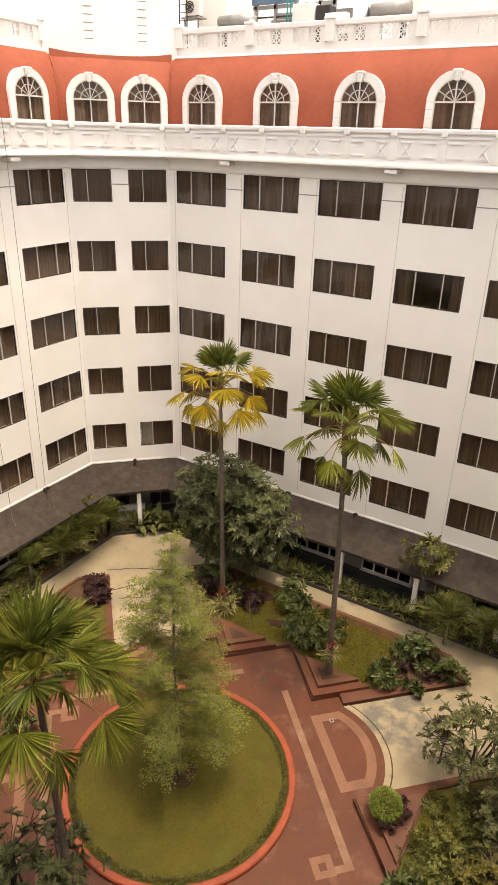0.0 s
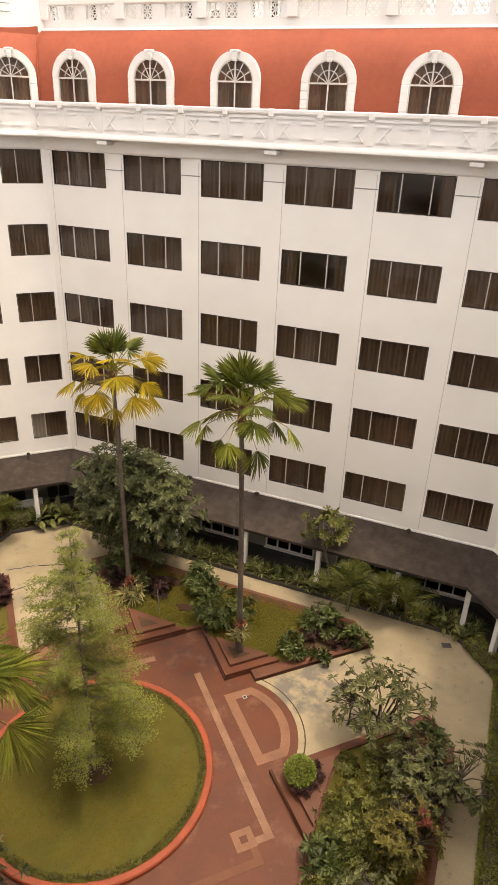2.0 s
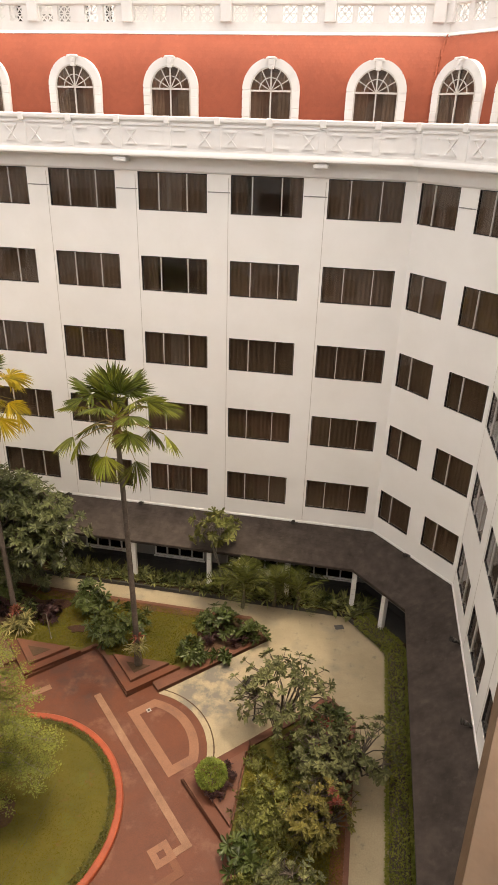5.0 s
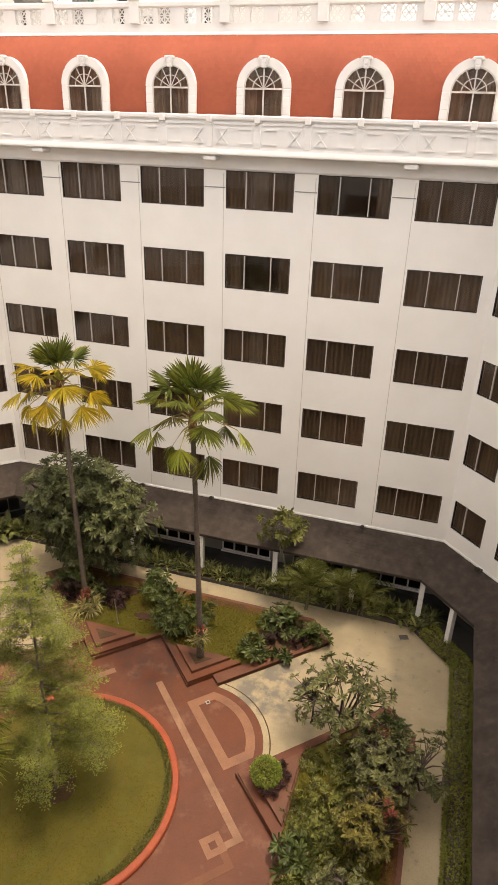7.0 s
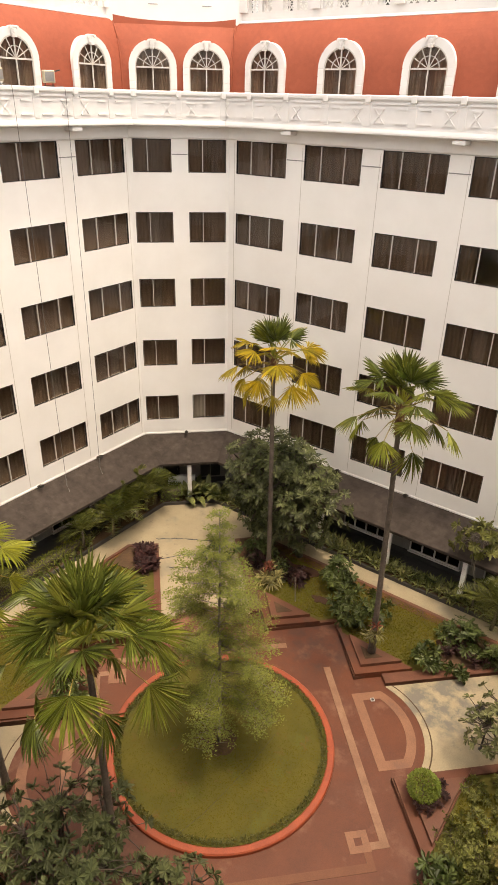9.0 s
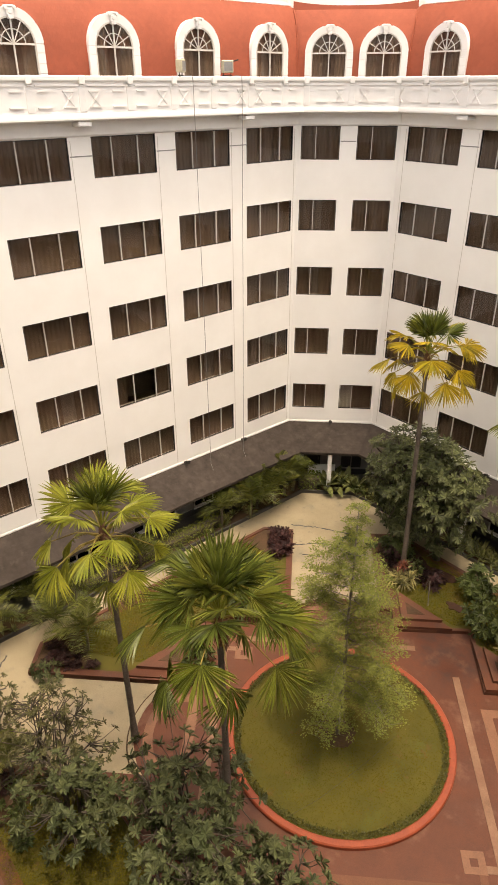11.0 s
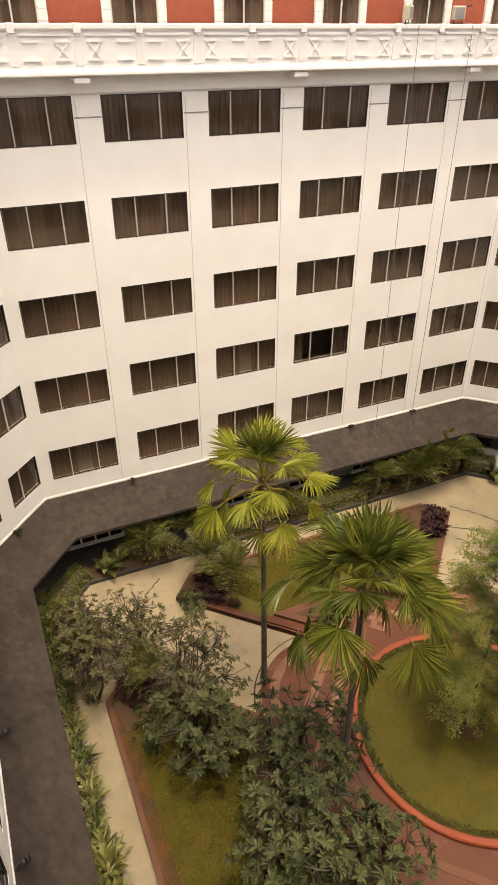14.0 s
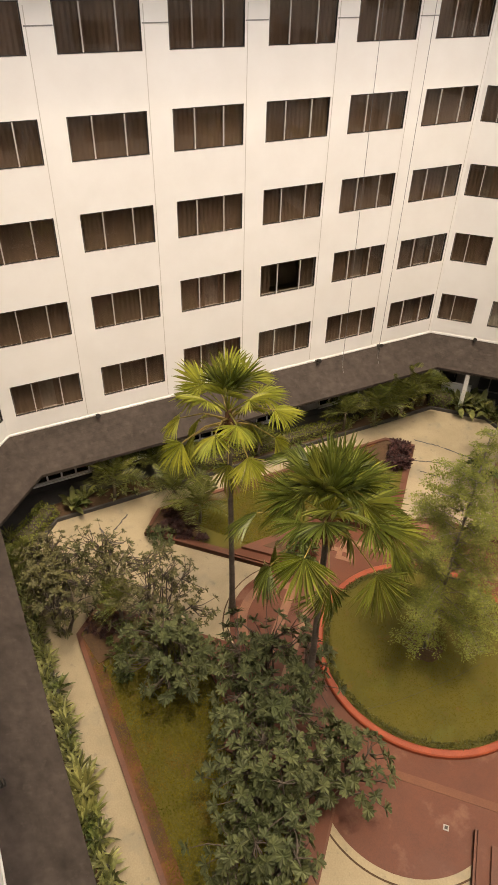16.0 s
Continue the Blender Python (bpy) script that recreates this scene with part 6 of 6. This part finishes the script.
# ---------- floodlights and cables on the west parapet ----------
def floodlight(y, turn_):
    t = thing("floodlight", "cream floodlight clamped on the white parapet", "floodlight", "parapet floodlights", m=Matrix.Translation((XW + PD - 0.04, y, 20.44)) @ Matrix.Rotation(radians(turn_), 4, "Z"))
    Geo().box(-0.04, -0.2, 0.0, 0.04, 0.2, 0.06).out("clamp", METAL, t)
    Geo().tube([(0, -0.15, 0.05), (0, -0.15, 0.3)], 0.02, 5).tube([(0, 0.15, 0.05), (0, 0.15, 0.3)], 0.02, 5).out("yoke", METAL, t)
    Geo().box(-0.12, -0.22, 0.14, 0.14, 0.22, 0.58, bevel=0.03).out("case", LAMPHEAD, t)
    Geo().box(0.14, -0.17, 0.20, 0.15, 0.17, 0.52).out("front_glass", GREYMETAL, t)
    Geo().tube([(-0.1, 0.1, 0.5), (-0.1, 0.5, 0.6)], 0.025, 5).out("arm", METAL, t)
floodlight(16.2, 35)
floodlight(18.45, -20)
for y0, y1 in ((16.65, 16.9), (19.08, 19.05)):
    t = tagged(Geo().tube([(XW + PD - 0.10, y0 - 0.25, 20.50), (XW + PD + 0.02, y0, 20.475), (XW + PD + 0.10, y0, 20.45), (XW + PD + 0.105, y0 + 0.01, 20.1), (XW + PD + 0.10, (y0 + y1) / 2, 11.0), (XW + PD + 0.06, y1, 3.2), (XW + PD + 0.3, y1 - 0.05, 2.95)], 0.011, 5).out("cable", CABLE),
               "grey cable hanging down before the white wall", "cable", "hanging cables")

# ---------- northwest ground floor ----------
Geo_low = Geo().box(1.2, -0.85, 0, 2.75, -0.70, 1.05)
tagged(Geo_low.out("low_wall", TRIM, m=nw.m), "low white wall at the arcade opening", "low wall")
w_ = thing("ground_window", "small dark arcade window with grey frame", "window", kind="structure", m=nw.m @ Matrix.Translation((3.05, -0.06, 0.45)))
Geo().box(0, 0, 0, 1.3, 0.05, 0.07).box(0, 0, 1.2, 1.3, 0.05, 1.27).box(0, 0, 0.07, 0.07, 0.05, 1.2).box(1.23, 0, 0.07, 1.3, 0.05, 1.2).out("window_frame", GREYWALL, w_)
Geo().box(0.62, 0, 0.07, 0.68, 0.05, 1.2).out("mullion", GREYWALL, w_)
for k in range(2):
    Geo().box(0.07 + 0.6 * k, 0.02, 0.07, 0.62 + 0.6 * k, 0.024, 1.2).out("pane", DARKFRAME, w_)
d_ = thing("door_1", "dark arcade doorway door", "door", kind="structure", m=nw.m @ Matrix.Translation((0.95, -0.04, 0.05)))
Geo().box(0, 0, 0, 0.95, 0.035, 2.05).out("door_leaf", DARKFRAME, d_)
Geo().box(0.82, -0.05, 0.95, 0.86, 0.0, 1.1).out("door_handle", GREYMETAL, d_)

# ---------- lantern, drains, ground lights ----------
lan = thing("garden_lantern", "short dark garden lantern post beside the plumeria", "lantern", m=Matrix.Translation((-2.25, 17.55, 0.0)))
Geo().tube([(0, 0, 0), (0, 0, 0.1), (0, 0, 1.35)], [0.09, 0.04, 0.03], 8).out("post", METAL, lan)
Geo().tube([(0, 0, 1.2), (-0.2, -0.02, 1.25), (-0.32, -0.04, 1.42)], 0.02, 6).out("arm", METAL, lan)
g = Geo().tube([(-0.32, -0.04, 1.42), (-0.32, -0.04, 1.5), (-0.32, -0.04, 1.82)], [0.06, 0.11, 0.19], 6)
g.tube([(-0.32, -0.04, 1.82), (-0.32, -0.04, 1.90), (-0.32, -0.04, 2.05)], [0.23, 0.16, 0.03], 6).out("lamp_head", METAL, lan)
for x, y, a in ((0.60, 23.32, 20), (-22.0, 21.0, 60)):
    m = Matrix.Translation((x, y, 0.0)) @ Matrix.Rotation(radians(a), 4, "Z")
    d = thing("drain_cover", "square grey drain cover set in the path", "drain cover", "drain covers", m=m)
    Geo().box(-0.28, -0.22, 0.0, 0.28, 0.22, 0.012).out("rim", CONCRETE, d)
    Geo().box(-0.20, -0.14, 0.012, 0.20, 0.14, 0.020).out("lid", DARKWALL, d)
for x, y in ((-6.28, 17.13), (-4.67, 8.86)):
    d = thing("ground_light", "small square recessed ground light in the paving", "ground light", "ground lights", m=Matrix.Translation((x, y, 0.015)) @ Matrix.Rotation(radians(45), 4, "Z"))
    Geo().box(-0.08, -0.08, 0.0, 0.08, 0.08, 0.02).out("frame", GREYWALL, d)
    Geo().box(-0.045, -0.045, 0.02, 0.045, 0.045, 0.024).out("lens", METAL, d)

tagged(Geo().tube([(-11.50, 19.75, 0.1), (-11.62, 19.85, 0.7), (-11.72, 19.95, 1.35)], [0.022, 0.02, 0.018], 6).out("garden_stake", BARK), "thin leaning wooden stake in the bed", "stake")

hose = Geo().tube([(-8.32, 13.5, 0.135), (-8.30, 12.3, 0.14), (-8.36, 10.96, 0.135), (-8.46, 9.73, 0.14), (-8.66, 8.75, 0.14)], 0.006, 5).out("lawn_cable", METAL)
tagged(hose, "thin dark cable lying across the round lawn", "cable")

# cracks in the concrete
def crack(pts, w, seed):
    r = random.Random(seed)
    g = Geo()
    line = []
    side = Vector((pts[0][1] - pts[-1][1], pts[-1][0] - pts[0][0], 0)).normalized()
    for (xa, ya), (xb, yb) in zip(pts, pts[1:]):
        for k in range(10):
            line.append((xa + (xb - xa) * k / 10 + r.uniform(-.03, .03), ya + (yb - ya) * k / 10 + r.uniform(-.03, .03)))
    for i, (xx, yy) in enumerate(line):
        h = w * r.uniform(0.5, 1.2)
        g.v += [(xx - h * side.x, yy - h * side.y, 0.006), (xx + h * side.x, yy + h * side.y, 0.003)]
    g.f = [(2 * i, 2 * i + 2, 2 * i + 3, 2 * i + 1) for i in range(len(line) - 1)]
    tagged(g.out("crack", DARKWALL), "dark hairline crack in the concrete path", "crack", "concrete cracks", "structure")
crack([(-19.9, 19.5), (-18.95, 20.31), (-17.7, 21.05), (-16.6, 21.5)], 0.045, 1)
crack([(-18.6, 18.4), (-17.9, 19.45), (-17.0, 20.1)], 0.036, 2)
crack([(-17.8, 18.2), (-16.9, 18.9)], 0.034, 6)
crack([(-20.6, 3.3), (-19.6, 3.4), (-19.3, 4.0)], 0.045, 4)
crack([(-20.9, 4.6), (-20.0, 3.6)], 0.035, 5)

# ---------- the bay the view is taken from ----------
# local x across the bay, y out of it towards the court, origin on the bay's front plane
BAYM = Matrix.Translation((0.42, -0.42, 0)) @ Matrix.Rotation(radians(45), 4, "Z")
g = Geo()
g.box(-1.5, -2.55, 3.4, 1.5, -2.45, 23.0, BAYM)
for x0, x1 in ((-1.5, -1.38), (1.38, 1.5)):
    g.box(x0, -2.45, 3.4, x1, -0.02, 23.0, BAYM)
for z in (3.4, 18.3, 22.9):
    g.box(-1.38, -2.45, z, 1.38, -0.02, z + 0.1, BAYM)
g.box(-1.38, -0.14, 3.5, 1.38, -0.02, 18.3, BAYM)
tagged(g.out("wall_bay", WHITE), "white projecting window bay at the court corner", "bay wall", kind="structure")
board = thing("window_board", "slanted brown timber board of the viewing window", "board")
a, b = Vector((0.520, 0.922, 19.370)), Vector((0.476, 0.767, 19.312))
e = (b - a).normalized()
out_ = Vector((0.9, -0.25, -0.35)).normalized()
nrm = e.cross(out_).normalized()
g = Geo()
p0, p1 = a - e * 0.22, b + e * 0.45
pts = [p0, p1, p1 + out_ * 0.30, p0 + out_ * 0.30]
g.v = [tuple(p) for p in pts] + [tuple(p - nrm * 0.03) for p in pts]
g.f = [(0, 1, 2, 3), (7, 6, 5, 4), (0, 4, 5, 1), (1, 5, 6, 2), (2, 6, 7, 3), (3, 7, 4, 0)]
g.out("plank", WOOD, board)
